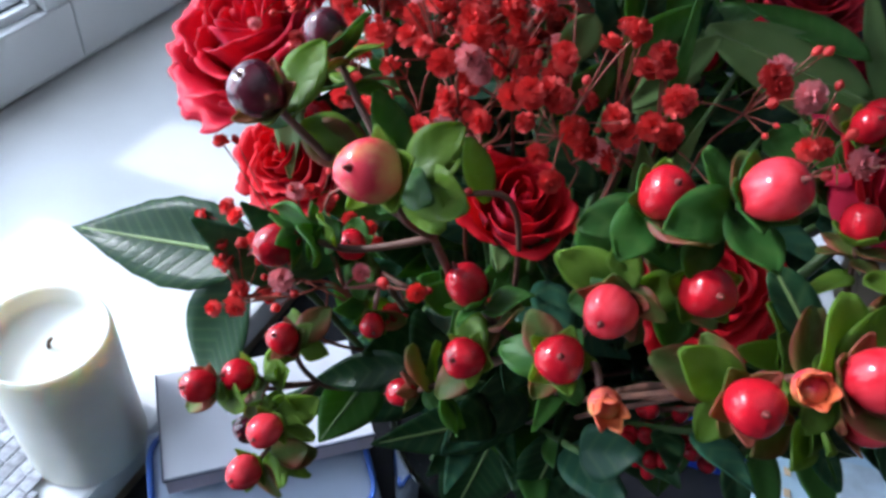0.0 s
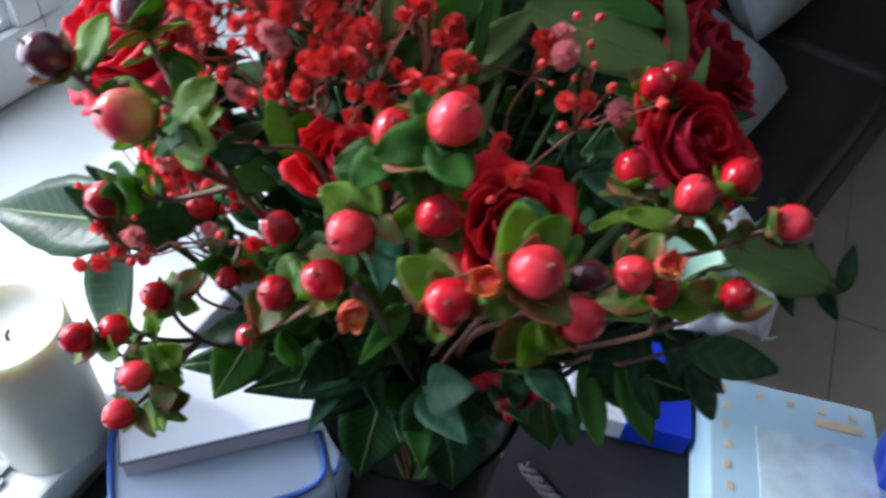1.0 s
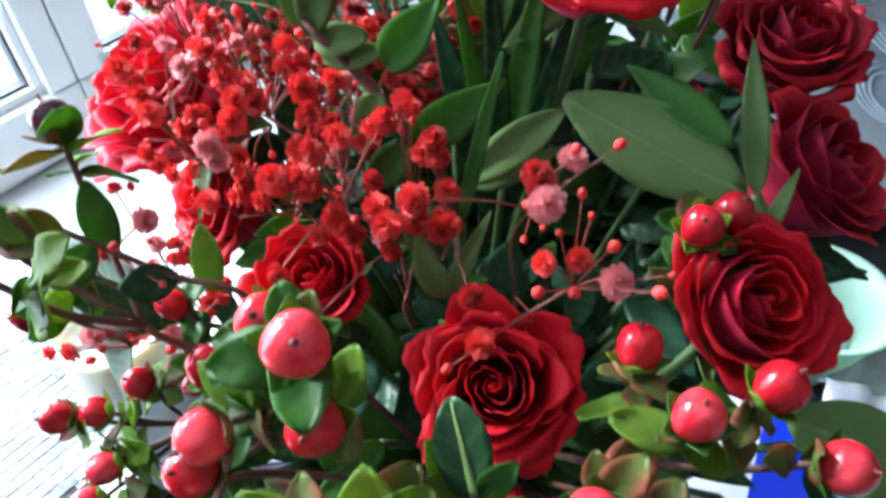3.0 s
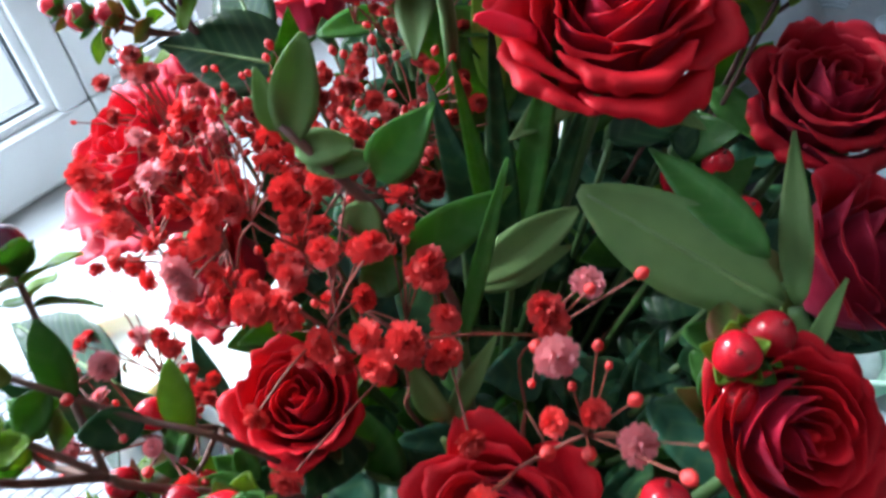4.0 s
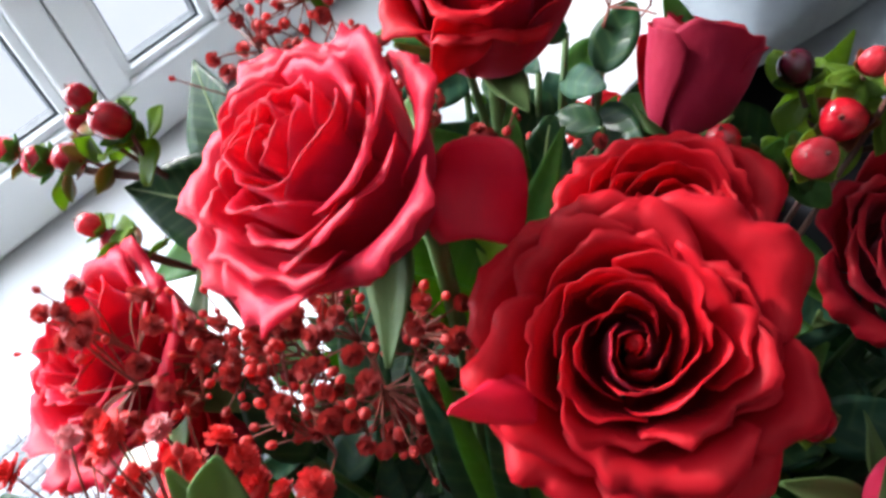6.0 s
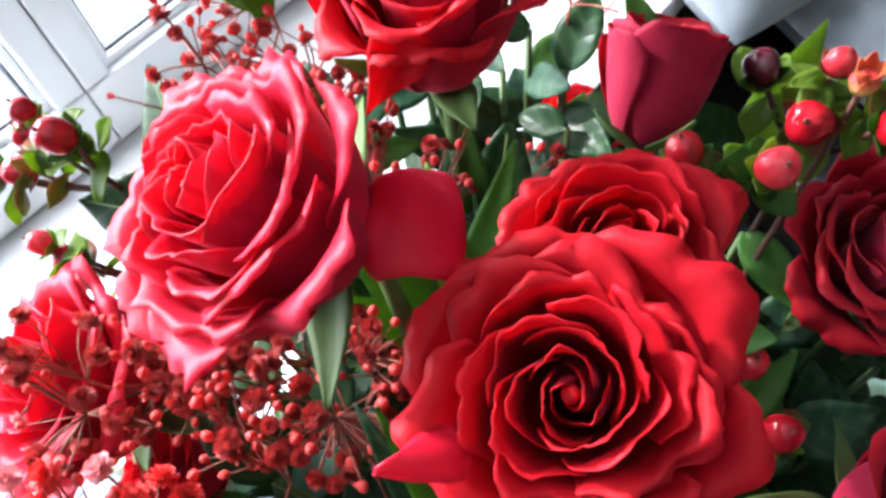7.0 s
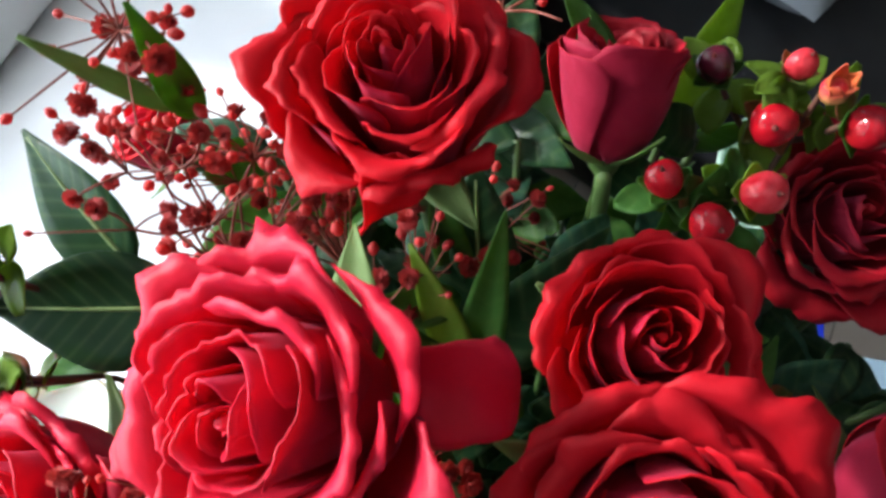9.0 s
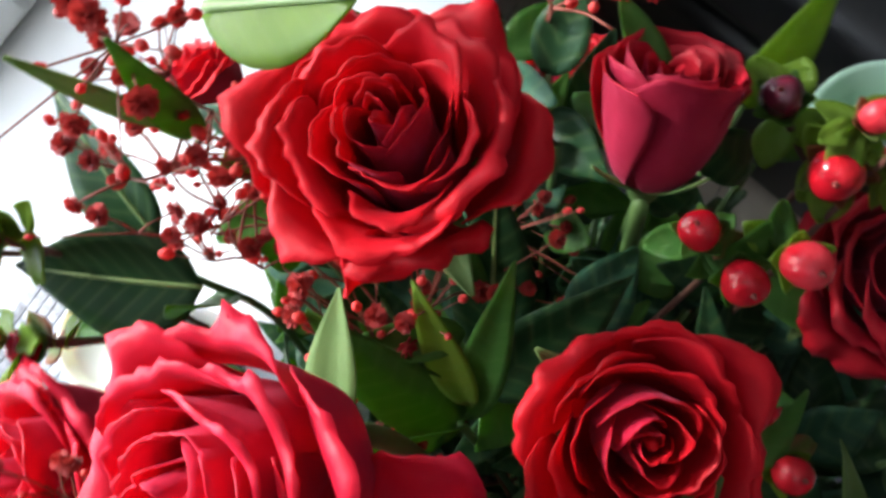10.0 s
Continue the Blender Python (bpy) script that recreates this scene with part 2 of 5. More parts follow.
# ---- mesh helpers ----
def mesh_object(name, verts, faces, mat, parent=None, label="", smooth=True):
    me = bpy.data.meshes.new(name)
    me.from_pydata([tuple(v) for v in verts], [], faces)
    me.update()
    if smooth:
        me.shade_smooth()
    me.materials.append(M[mat])
    ob = new(name, me)
    if parent:
        ob.parent = parent
    if label:
        tagged(ob, label)
    return ob


def shared(name, me, m, parent):
    ob = new(name, me)
    ob.parent = parent
    ob.matrix_basis = m
    return ob


def part(name, bm, mat, parent=None, label="", smooth=False):
    me = bpy.data.meshes.new(name)
    bm.to_mesh(me)
    bm.free()
    if smooth:
        me.shade_smooth()
    me.materials.append(M[mat])
    ob = new(name, me)
    if parent:
        ob.parent = parent
    if label:
        tagged(ob, label)
    return ob


def thing(name, label, category, group="", at=(0, 0, 0)):
    ob = new(name)
    ob.empty_display_size = 0.02
    ob.location = at
    return tagged(ob, label, category, group)


def box_bm(size, center=(0, 0, 0), bevel=0.0, m=None):
    bm = bmesh.new()
    bmesh.ops.create_cube(bm, size=1.0)
    bmesh.ops.scale(bm, vec=size, verts=bm.verts)
    bmesh.ops.translate(bm, vec=center, verts=bm.verts)
    if bevel:
        bmesh.ops.bevel(bm, geom=bm.edges[:], offset=bevel, segments=2, affect="EDGES", profile=0.6)
    if m is not None:
        bmesh.ops.transform(bm, matrix=m, verts=bm.verts)
    return bm


def lathe(profile, turns=48, lobes=0, depth=0.0):
    """Verts and faces of a profile of (radius, height) turned about z."""
    verts, faces = [], []
    k = len(profile)
    for i in range(turns):
        a = 2 * math.pi * i / turns
        f = 1 + depth * math.cos(lobes * a) if lobes else 1
        for r, z in profile:
            verts.append((r * f * math.cos(a), r * f * math.sin(a), z))
    for i in range(turns):
        j = (i + 1) % turns
        for n in range(k - 1):
            faces.append((i * k + n, j * k + n, j * k + n + 1, i * k + n + 1))
    return verts, faces


def frame_of(axis, twist=0.0):
    """Rotation that takes z to axis."""
    return Vector(axis).to_track_quat("Z", "Y").to_matrix().to_4x4() @ Matrix.Rotation(twist, 4, "Z")


def sheet(grid, thick):
    """A thin solid from a grid of points: verts and faces."""
    rows, cols = len(grid), len(grid[0])
    top, low = [], []
    for i in range(rows):
        for j in range(cols):
            du = grid[i][min(j + 1, cols - 1)] - grid[i][max(j - 1, 0)]
            dv = grid[min(i + 1, rows - 1)][j] - grid[max(i - 1, 0)][j]
            n = du.cross(dv)
            if n.length < 1e-12:
                n = Vector((0, 0, 1))
            n.normalize()
            top.append(grid[i][j] + n * thick * 0.5)
            low.append(grid[i][j] - n * thick * 0.5)
    k = rows * cols
    faces = []
    for i in range(rows - 1):
        for j in range(cols - 1):
            a, b, c, d = i * cols + j, i * cols + j + 1, (i + 1) * cols + j + 1, (i + 1) * cols + j
            faces.append((a, b, c, d))
            faces.append((k + d, k + c, k + b, k + a))
    rim = [i * cols for i in range(rows)] + [(rows - 1) * cols + j for j in range(1, cols)]
    rim += [i * cols + cols - 1 for i in range(rows - 2, -1, -1)] + [j for j in range(cols - 2, 0, -1)]
    for a, b in zip(rim, rim[1:] + rim[:1]):
        faces.append((a, b, k + b, k + a))
    return top + low, faces


def smooth_line(points, steps=6):
    p = [Vector(q) for q in points]
    p = [p[0] * 2 - p[1]] + p + [p[-1] * 2 - p[-2]]
    line = []
    for i in range(1, len(p) - 2):
        for s in range(steps):
            t = s / steps
            line.append(0.5 * (2 * p[i] + (p[i + 1] - p[i - 1]) * t + (2 * p[i - 1] - 5 * p[i] + 4 * p[i + 1] - p[i + 2]) * t * t
                               + (3 * p[i] - p[i - 1] - 3 * p[i + 1] + p[i + 2]) * t ** 3))
    line.append(p[-2])
    return line


def tube(points, r0, r1, sides=6, steps=6):
    line = smooth_line(points, steps)
    verts, faces = [], []
    side = Vector((0.31, 0.87, 0.2))
    for i, q in enumerate(line):
        d = (line[min(i + 1, len(line) - 1)] - line[max(i - 1, 0)]).normalized()
        a = d.cross(side).normalized()
        b = d.cross(a)
        r = r0 + (r1 - r0) * i / (len(line) - 1)
        verts += [q + (a * math.cos(2 * math.pi * s / sides) + b * math.sin(2 * math.pi * s / sides)) * r for s in range(sides)]
    for i in range(len(line) - 1):
        for s in range(sides):
            t = (s + 1) % sides
            faces.append((i * sides + s, i * sides + t, (i + 1) * sides + t, (i + 1) * sides + s))
    faces.append(tuple(range(sides - 1, -1, -1)))
    faces.append(tuple((len(line) - 1) * sides + s for s in range(sides)))
    return verts, faces


def joined(pieces):
    verts, faces = [], []
    for v, f in pieces:
        k = len(verts)
        verts += list(v)
        faces += [tuple(i + k for i in g) for g in f]
    return verts, faces


def leaf_mesh(length, width, fold=0.25, bend=0.15, wave=0.04, point=1.0, seed=0, teeth=0.0, thick=0.0004, blunt=0.0):
    """A leaf along +y from the origin, upper side +z."""
    rng = random.Random(seed)
    rows, half = 13, 3
    ph = rng.uniform(0, 6)
    grid = []
    for i in range(rows):
        t = i / (rows - 1)
        w = width * 0.5 * (math.sin(math.pi * t ** (0.75 * point)) ** (0.8 if t < 0.5 else 1.0)) + 0.0004
        if blunt:
            w = width * 0.5 * math.sin(math.pi * (0.03 + 0.95 * t)) ** blunt
        if teeth and i % 2:
            w *= 1 + teeth
        line = []
        for j in range(-half, half + 1):
            u = j / half
            x = u * w
            z = abs(x) * fold - bend * length * t * t * 0.9 + wave * width * math.sin(6 * t + ph + 2 * u) * abs(u)
            line.append(Vector((x, length * t - abs(x) * 0.12, z)))
        grid.append(line)
    return sheet(grid, thick)


def leaf_pose(base, tip, up=(0, 0, 1)):
    base, tip = Vector(base), Vector(tip)
    y = (tip - base).normalized()
    x = y.cross(Vector(up)).normalized()
    z = x.cross(y)
    return Matrix.Translation(base) @ Matrix((x, y, z)).transposed().to_4x4(), (tip - base).length


def add_leaf(parent, base, tip, width, mat="leaf", up=(0, 0, 1), name="leaf", label="", rib=False, **more):
    m, length = leaf_pose(base, tip, up)
    v, f = leaf_mesh(length, width, **more)
    ob = mesh_object(name, v, f, mat, parent, label)
    ob.matrix_basis = m
    if rib:
        bend = more.get("bend", 0.15)
        pts = [(0, length * t, -bend * length * t * t * 0.9 - 0.0003) for t in (0, 0.3, 0.6, 0.95)]
        v, f = joined([tube(pts, 0.0011, 0.0004, 5, 4), tube([(x, y, z + 0.0006) for x, y, z in pts], 0.0011, 0.0004, 5, 4)])
        mesh_object("midrib", v, f, "rib", ob, "pale midrib")
    return ob


# ---- the room ----
FLOOR, TOP = -0.75, 1.85


def structure(ob, label, category):
    return tagged(ob, label, category, kind="structure")


DEEP = 4.6     # the room reaches this far from the window
# unseen ceiling and walls, added so that daylight enters only by the window
structure(part("ceiling", box_bm((8.0, DEEP + 0.2, 0.1), (0, 0.1 - DEEP / 2, TOP + 0.052), 0, WALL), "ceiling"), "unseen white ceiling that closes the room", "ceiling")
structure(part("wall_back", box_bm((8.0, 0.12, TOP - FLOOR), (0, -DEEP - 0.06, (TOP + FLOOR) / 2), 0, WALL), "wall"), "unseen grey-beige back wall that closes the room", "wall")
for nm, x in (("wall_side_a", -4.06), ("wall_side_b", 4.06)):
    structure(part(nm, box_bm((0.12, DEEP, TOP - FLOOR), (x, -DEEP / 2, (TOP + FLOOR) / 2), 0, WALL), "wall"), "unseen grey-beige side wall that closes the room", "wall")

# window wall, in its own frame: x along it, y outwards, z up
LEFT, MID, RIGHT, HEAD, SILL = -1.25, 0.255, 0.86, 1.52, 0.026
for nm, size, c in (("wall_below", (8, 0.14, 0.75 + SILL), (0, 0.10, SILL / 2 - 0.375)), ("wall_above", (8, 0.14, TOP - HEAD), (0, 0.10, (TOP + HEAD) / 2)),
                    ("wall_beside_a", (4 + LEFT, 0.14, HEAD - SILL), ((LEFT - 4) / 2, 0.10, (HEAD + SILL) / 2)), ("wall_beside_b", (4 - RIGHT, 0.14, HEAD - SILL), ((RIGHT + 4) / 2, 0.10, (HEAD + SILL) / 2))):
    structure(part(nm, box_bm(size, c, 0, WALL), "wall"), "painted wall round the window", "wall")

# added near-white slab, so that the panes look out on brightness
structure(part("ground", box_bm((40, 30, 0.1), (0, 15.3, -3.05), 0, WALL), "outdoor_white"), "pale ground added far below the window to whiten the panes", "ground")

# floor of long laminate boards
floor_ob = structure(part("floor", box_bm((8.0, DEEP, 0.05), (0, 0.03 - DEEP / 2, FLOOR - 0.028), 0, WALL), "gasket"), "beige laminate floor of long boards", "floor")

# window frame with three sashes
window = structure(new("window_1"), "white PVC window with three sashes, daylight behind", "window")
window.matrix_basis = WALL


def bar(parent, name, x0, x1, y0, y1, z0, z1, mat="pvc", bevel=0.004):
    return part(name, box_bm((x1 - x0, y1 - y0, z1 - z0), ((x0 + x1) / 2, (y0 + y1) / 2, (z0 + z1) / 2), bevel), mat, parent)


def sash(x0, x1, z0, z1, w, wb=0.085):
    """One sash: four rails, gasket lines, a glazing bead and the pane."""
    ob = new("sash")
    ob.parent = window
    bar(ob, "bottom_rail", x0, x1, -0.012, 0.05, z0, z0 + wb)
    bar(ob, "top_rail", x0, x1, -0.012, 0.05, z1 - wb, z1)
    bar(ob, "stile", x0, x0 + w, -0.010, 0.05, z0 + wb, z1 - wb)
    bar(ob, "stile", x1 - w, x1, -0.010, 0.05, z0 + wb, z1 - wb)
    g = 0.004
    for a, b, c, d in ((x0 + w, x1 - w, z0 + wb, z0 + wb + 0.012), (x0 + w, x1 - w, z1 - wb - 0.012, z1 - wb),
                       (x0 + w, x0 + w + 0.012, z0 + wb + 0.012, z1 - wb - 0.012), (x1 - w - 0.012, x1 - w, z0 + wb + 0.012, z1 - wb - 0.012)):
        bar(ob, "glazing_bead", a, b, 0.002, 0.03, c, d, "pvc", 0.002)
    for a, b, c, d in ((x0 + w + 0.012, x1 - w - 0.012, z0 + wb + 0.012, z0 + wb + 0.012 + g), (x0 + w + 0.012, x0 + w + 0.012 + g, z0 + wb + 0.016, z1 - wb - 0.012),
                       (x1 - w - 0.012 - g, x1 - w - 0.012, z0 + wb + 0.016, z1 - wb - 0.012)):
        bar(ob, "gasket", a, b, 0.012, 0.026, c, d, "gasket", 0)
    pane = bar(ob, "pane", x0 + w + 0.012, x1 - w - 0.012, 0.018, 0.022, z0 + wb + 0.012, z1 - wb - 0.012, "pane", 0)
    pane.visible_shadow = False
    return ob


bar(window, "frame_rail", LEFT, RIGHT, -0.002, 0.06, SILL, 0.034, bevel=0.002)
bar(window, "frame_rail", LEFT, RIGHT, -0.002, 0.06, HEAD - 0.03, HEAD)
bar(window, "frame_stile", RIGHT - 0.012, RIGHT, -0.002, 0.06, 0.036, HEAD - 0.032)
bar(window, "frame_stile", LEFT, LEFT + 0.03, -0.002, 0.06, 0.036, HEAD - 0.032)
sash(LEFT + 0.032, 0.036, 0.036, HEAD - 0.032, 0.038)
sash(0.038, MID - 0.001, 0.036, HEAD - 0.032, 0.038)
sash(MID + 0.001, RIGHT - 0.014, 0.036, HEAD - 0.032, 0.038)
for x in (0.037, MID):
    bar(window, "gasket", x - 0.006, x + 0.006, 0.052, 0.06, 0.036, HEAD - 0.032, "gasket", 0)

sill = structure(part("window_sill", box_bm((2.6, 0.487, 0.04), (-0.2, -0.2265, SILL - 0.0205), 0.005, WALL), "sill"), "deep white window sill in sunlight", "window sill")

# ---- furniture ----
TZ = -0.012
table = thing("table", "black table pushed up against the white window sill", "table", at=(0.1, 0.1, FLOOR))
TB = Matrix.Translation((0, 0, -FLOOR)) @ Matrix.Translation((-0.1, -0.1, 0)) @ WALL
# far edge of the top about half a metre past the vase
part("tabletop", box_bm((0.92, 0.715, 0.03), (-0.27, -0.8325, TZ - 0.015), 0.004, TB), "table", table)
for x, y in ((-0.68, -0.53), (0.14, -0.53), (-0.68, -1.13), (0.14, -1.13)):
    part("leg", box_bm((0.05, 0.05, 0.70), (x, y, TZ - 0.38), 0.004, TB), "table", table)
part("apron", box_bm((0.8, 0.62, 0.06), (-0.27, -0.8325, TZ - 0.062), 0.003, TB), "table", table)

# sofa: its long front edge runs away to the far side
S0 = Vector((0.55, 0.765, 0))
SD = Vector((0.634, 0.773, 0)).normalized()
SOFA = Matrix.Translation(S0) @ Matrix((SD, Vector((-SD.y, SD.x, 0)), (0, 0, 1))).transposed().to_4x4()
sofa = thing("sofa", "black leather sofa with grey patterned cushions on it", "sofa", at=(0.9, 1.6, FLOOR))
SO = Matrix.Translation((-0.9, -1.6, -FLOOR)) @ SOFA
part("base", box_bm((1.9, 0.74, 0.34), (0.95, 0.37, -0.56), 0.03, SO), "sofa", sofa, smooth=True)
for i in range(2):
    part("seat", box_bm((0.94, 0.60, 0.16), (0.475 + 0.95 * i, 0.30, -0.29), 0.035, SO), "sofa", sofa, smooth=True)
part("backrest", box_bm((1.9, 0.13, 0.42), (0.95, 0.665, -0.17), 0.04, SO), "sofa", sofa, smooth=True)
for x in (0.3, 1.6):
    for y in (0.1, 0.65):
        part("foot", box_bm((0.05, 0.05, 0.04), (x, y, -0.73), 0.004, SO), "sofa", sofa)


def cushion(along, across, z, size, thick, tilt, label):
    rows = 22
    verts, faces = [], []
    for s in (1, -1):
        for i in range(rows + 1):
            for j in range(rows + 1):
                u, v = 2 * i / rows - 1, 2 * j / rows - 1
                k = 1 - 0.10 * (u * u * v * v) - 0.06 * (1 - u * u) * v * v - 0.06 * (1 - v * v) * u * u
                d = max(0.0, (1 - u ** 4) * (1 - v ** 4)) ** 0.55
                wob = 0.012 * noise.noise((u * 2 + thick, v * 2, s))
                verts.append((u * size * k, v * size * k, s * thick * d + wob * d))
    n = (rows + 1) ** 2
    for i in range(rows):
        for j in range(rows):
            a, b, c, d = i * (rows + 1) + j, (i + 1) * (rows + 1) + j, (i + 1) * (rows + 1) + j + 1, i * (rows + 1) + j + 1
            faces.append((a, b, c, d))
            faces.append((n + d, n + c, n + b, n + a))
    ob = thing("cushion", label, "cushion", "cushions on the sofa")
    ob.matrix_basis = SOFA @ Matrix.Translation((along, across, z)) @ Matrix.Rotation(radians(tilt), 4, "X")
    mesh_object("cover", verts, faces, "cushion", ob)
    # embroidered curls on the face
    for c in range(5):
        cx, cy, r, t0 = ((-0.35, 0.25, 0.34, 0.3), (0.3, -0.2, 0.38, 2.2), (0.35, 0.45, 0.3, 4.0), (-0.3, -0.45, 0.36, 1.0), (-0.05, 0.0, 0.30, 5.0))[c]
        strands = []
        for k in range(4):
            pts = []
            for i in range(12):
                t = t0 + i * 0.34
                q = r * (1 - 0.06 * i) * (1 - 0.13 * k)
                u, v = cx + q * math.cos(t), cy + q * math.sin(t)
                if abs(u) > 0.86 or abs(v) > 0.86:
                    continue
                d = ((1 - u ** 4) * (1 - v ** 4)) ** 0.55
                kk = 1 - 0.10 * (u * u * v * v) - 0.06 * (1 - u * u) * v * v - 0.06 * (1 - v * v) * u * u
                pts.append((u * size * kk, v * size * kk, thick * d + 0.012 * noise.noise((u * 2 + thick, v * 2, 1)) * d))
            if len(pts) > 3:
                strands.append(tube(pts, 0.0035, 0.002, 5, 3))
        if strands:
            v, f = joined(strands)
            mesh_object("embroidery", v, f, "swirl", ob, "pale blue embroidered curl")
    return ob


cushion(0.38, 0.39, -0.10, 0.275, 0.085, 14, "plump grey cushion with pale blue embroidered curls on the black sofa")
cushion(0.98, 0.42, 0.02, 0.25, 0.08, 52, "grey cushion leaning against the sofa back")
cushion(0.10, 0.56, 0.07, 0.17, 0.06, 24, "small pale grey cushion at the sofa's end")


# ---- things on the sill and the table ----
candle = thing("candle", "thick ivory pillar candle on the white sill, burnt wick, melted hollow", "candle", at=(-0.252, 0.331, SILL))
CR, CH = 0.048, 0.154
v, f = lathe([(0.0, 0), (CR * 0.97, 0), (CR, 0.003), (CR, CH - 0.006), (CR * 0.975, CH - 0.001), (CR * 0.94, CH), (CR * 0.90, CH - 0.003),
              (CR * 0.86, CH - 0.010), (CR * 0.80, CH - 0.016), (CR * 0.3, CH - 0.0195), (0.0, CH - 0.020)], 64)
mesh_object("body", v, f, "wax", candle)
v, f = tube([(0, 0, CH - 0.021), (0.001, 0, CH - 0.014), (0.004, 0.001, CH - 0.009)], 0.0016, 0.0013, 7)
mesh_object("wick", v, f, "wick", candle, "short burnt wick")

BD = Matrix.Rotation(radians(20), 4, "Z")
tub = thing("food_tub", "cloudy plastic food tub with a blue seal on the table", "container", at=(-0.09, 0.305, TZ))
tub.matrix_basis = Matrix.Translation((-0.092, 0.300, TZ)) @ BD
bm = box_bm((0.185, 0.125, 0.066), (0, 0, 0.0335), 0.012)
part("body", bm, "tub", tub, smooth=True)
v, f = tube([(0.088 * math.copysign(abs(math.cos(t)) ** 0.35, math.cos(t)), 0.058 * math.copysign(abs(math.sin(t)) ** 0.35, math.sin(t)), 0.068)
             for t in [2 * math.pi * (i + 0.5) / 32 for i in range(33)]], 0.0028, 0.0028, 6, 3)
mesh_object("seal", v, f, "rim_blue", tub, "dark blue sealing rim")
carton = thing("flat_carton", "flat white carton with grey edges lying on the tub", "box")
carton.matrix_basis = Matrix.Translation((-0.098, 0.345, TZ + 0.0725)) @ BD
part("body", box_bm((0.168, 0.10, 0.022), (0, 0, 0.0115), 0.0012), "lilac", carton, "lilac sides")
part("lid", box_bm((0.168, 0.10, 0.002), (0, 0, 0.0238), 0.0005), "carton", carton, "white top sheet")
for sx, sy, cx, cy in ((0.170, 0.0016, 0, -0.0507), (0.0016, 0.10, -0.0846, 0)):
    part("edge_line", box_bm((sx, sy, 0.0028), (cx, cy, 0.0242)), "carton_edge", carton, "dark printed edge line")

cup = thing("teal_lid", "small teal plastic lid on the table beside the candle", "lid", at=(-0.175, 0.255, TZ))
v, f = lathe([(0, 0), (0.028, 0), (0.030, 0.002), (0.030, 0.016), (0.028, 0.019), (0, 0.0195)], 40)
mesh_object("cap", v, f, "teal", cup)

# woven mat beside the candle
mat = thing("woven_mat", "woven grey mat of flat strips on the white sill", "mat")
mat.matrix_basis = Matrix.Translation((-0.395, 0.262, SILL)) @ WALL.to_3x3().to_4x4()
strip = bpy.data.meshes.new("strip")
bm = box_bm((0.011, 0.024, 0.0024), (0, 0, 0), 0.0009)
bm.to_mesh(strip)
bm.free()
strip.materials.append(M["mat"])
for i in range(16):
    for j in range(16):
        ob = shared("strip", strip, Matrix.Translation(((i - 7.5) * 0.0125, (j - 7.5) * 0.0125, 0.0025 + 0.0012 * ((i + j) % 2))) @ Matrix.Rotation(radians(90 * ((i + j) % 2)), 4, "Z"), mat)

# braided cord lying on the table by the vase
cord = thing("braided_cord", "dark grey braided cord lying on the black table", "cord")
for k in range(3):
    pts = [(0.19 + 0.13 * s + 0.003 * math.cos(40 * s + 2.1 * k), 0.34 - 0.16 * s + 0.003 * math.sin(40 * s + 2.1 * k), TZ + 0.0075 + 0.003 * math.sin(40 * s + 2.1 * k + 1.5)) for s in [i / 60 for i in range(61)]]
    v, f = tube(pts, 0.0034, 0.0034, 6, 1)
    mesh_object("strand", v, f, "cord", cord)

# blue and white pack lying flat
pack = thing("blue_pack", "blue and white carton pack lying on the black table", "box")
pack.matrix_basis = Matrix.Translation((0.306, 0.436, TZ)) @ Matrix.Rotation(radians(-11), 4, "Z")
part("body", box_bm((0.125, 0.112, 0.030), (0, 0, 0.0151), 0.002), "carton", pack, "white carton")
part("blue_panel", box_bm((0.066, 0.114, 0.031), (0.031, 0, 0.0157), 0.001), "blue", pack, "plain deep blue panel")
part("flap", box_bm((0.020, 0.108, 0.002), (-0.070, 0, 0.0262), 0.0006, Matrix.Rotation(radians(-8), 4, "Y")), "carton", pack, "white end flap standing open")

# pale blue box with peach dots
gift = thing("pale_blue_box", "low pale blue carton with peach printed dots on the table", "box")
gift.matrix_basis = Matrix.Translation((0.440, 0.330, TZ)) @ Matrix.Rotation(radians(-12), 4, "Z")
part("body", box_bm((0.165, 0.200, 0.062), (0, -0.0175, 0.0312), 0.003), "pale_blue", gift)
part("panel", box_bm((0.11, 0.12, 0.0015), (0.018, -0.030, 0.0632), 0.0006), "pale_panel", gift, "paler printed panel")
for i in range(8):
    part("printed_dot", box_bm((0.006, 0.008, 0.0012), (-0.066 + 0.002 * (i % 2), 0.068 - 0.022 * i, 0.0629), 0.0004), "peach", gift, "peach printed dot")
for i in range(4):
    part("printed_dot", box_bm((0.008, 0.006, 0.0012), (-0.03 + 0.03 * i, 0.066, 0.0629), 0.0004), "peach", gift, "peach printed dot")
part("printed_patch", box_bm((0.045, 0.010, 0.0012), (0.045, 0.052, 0.063), 0.0004), "peach", gift, "peach printed patch")

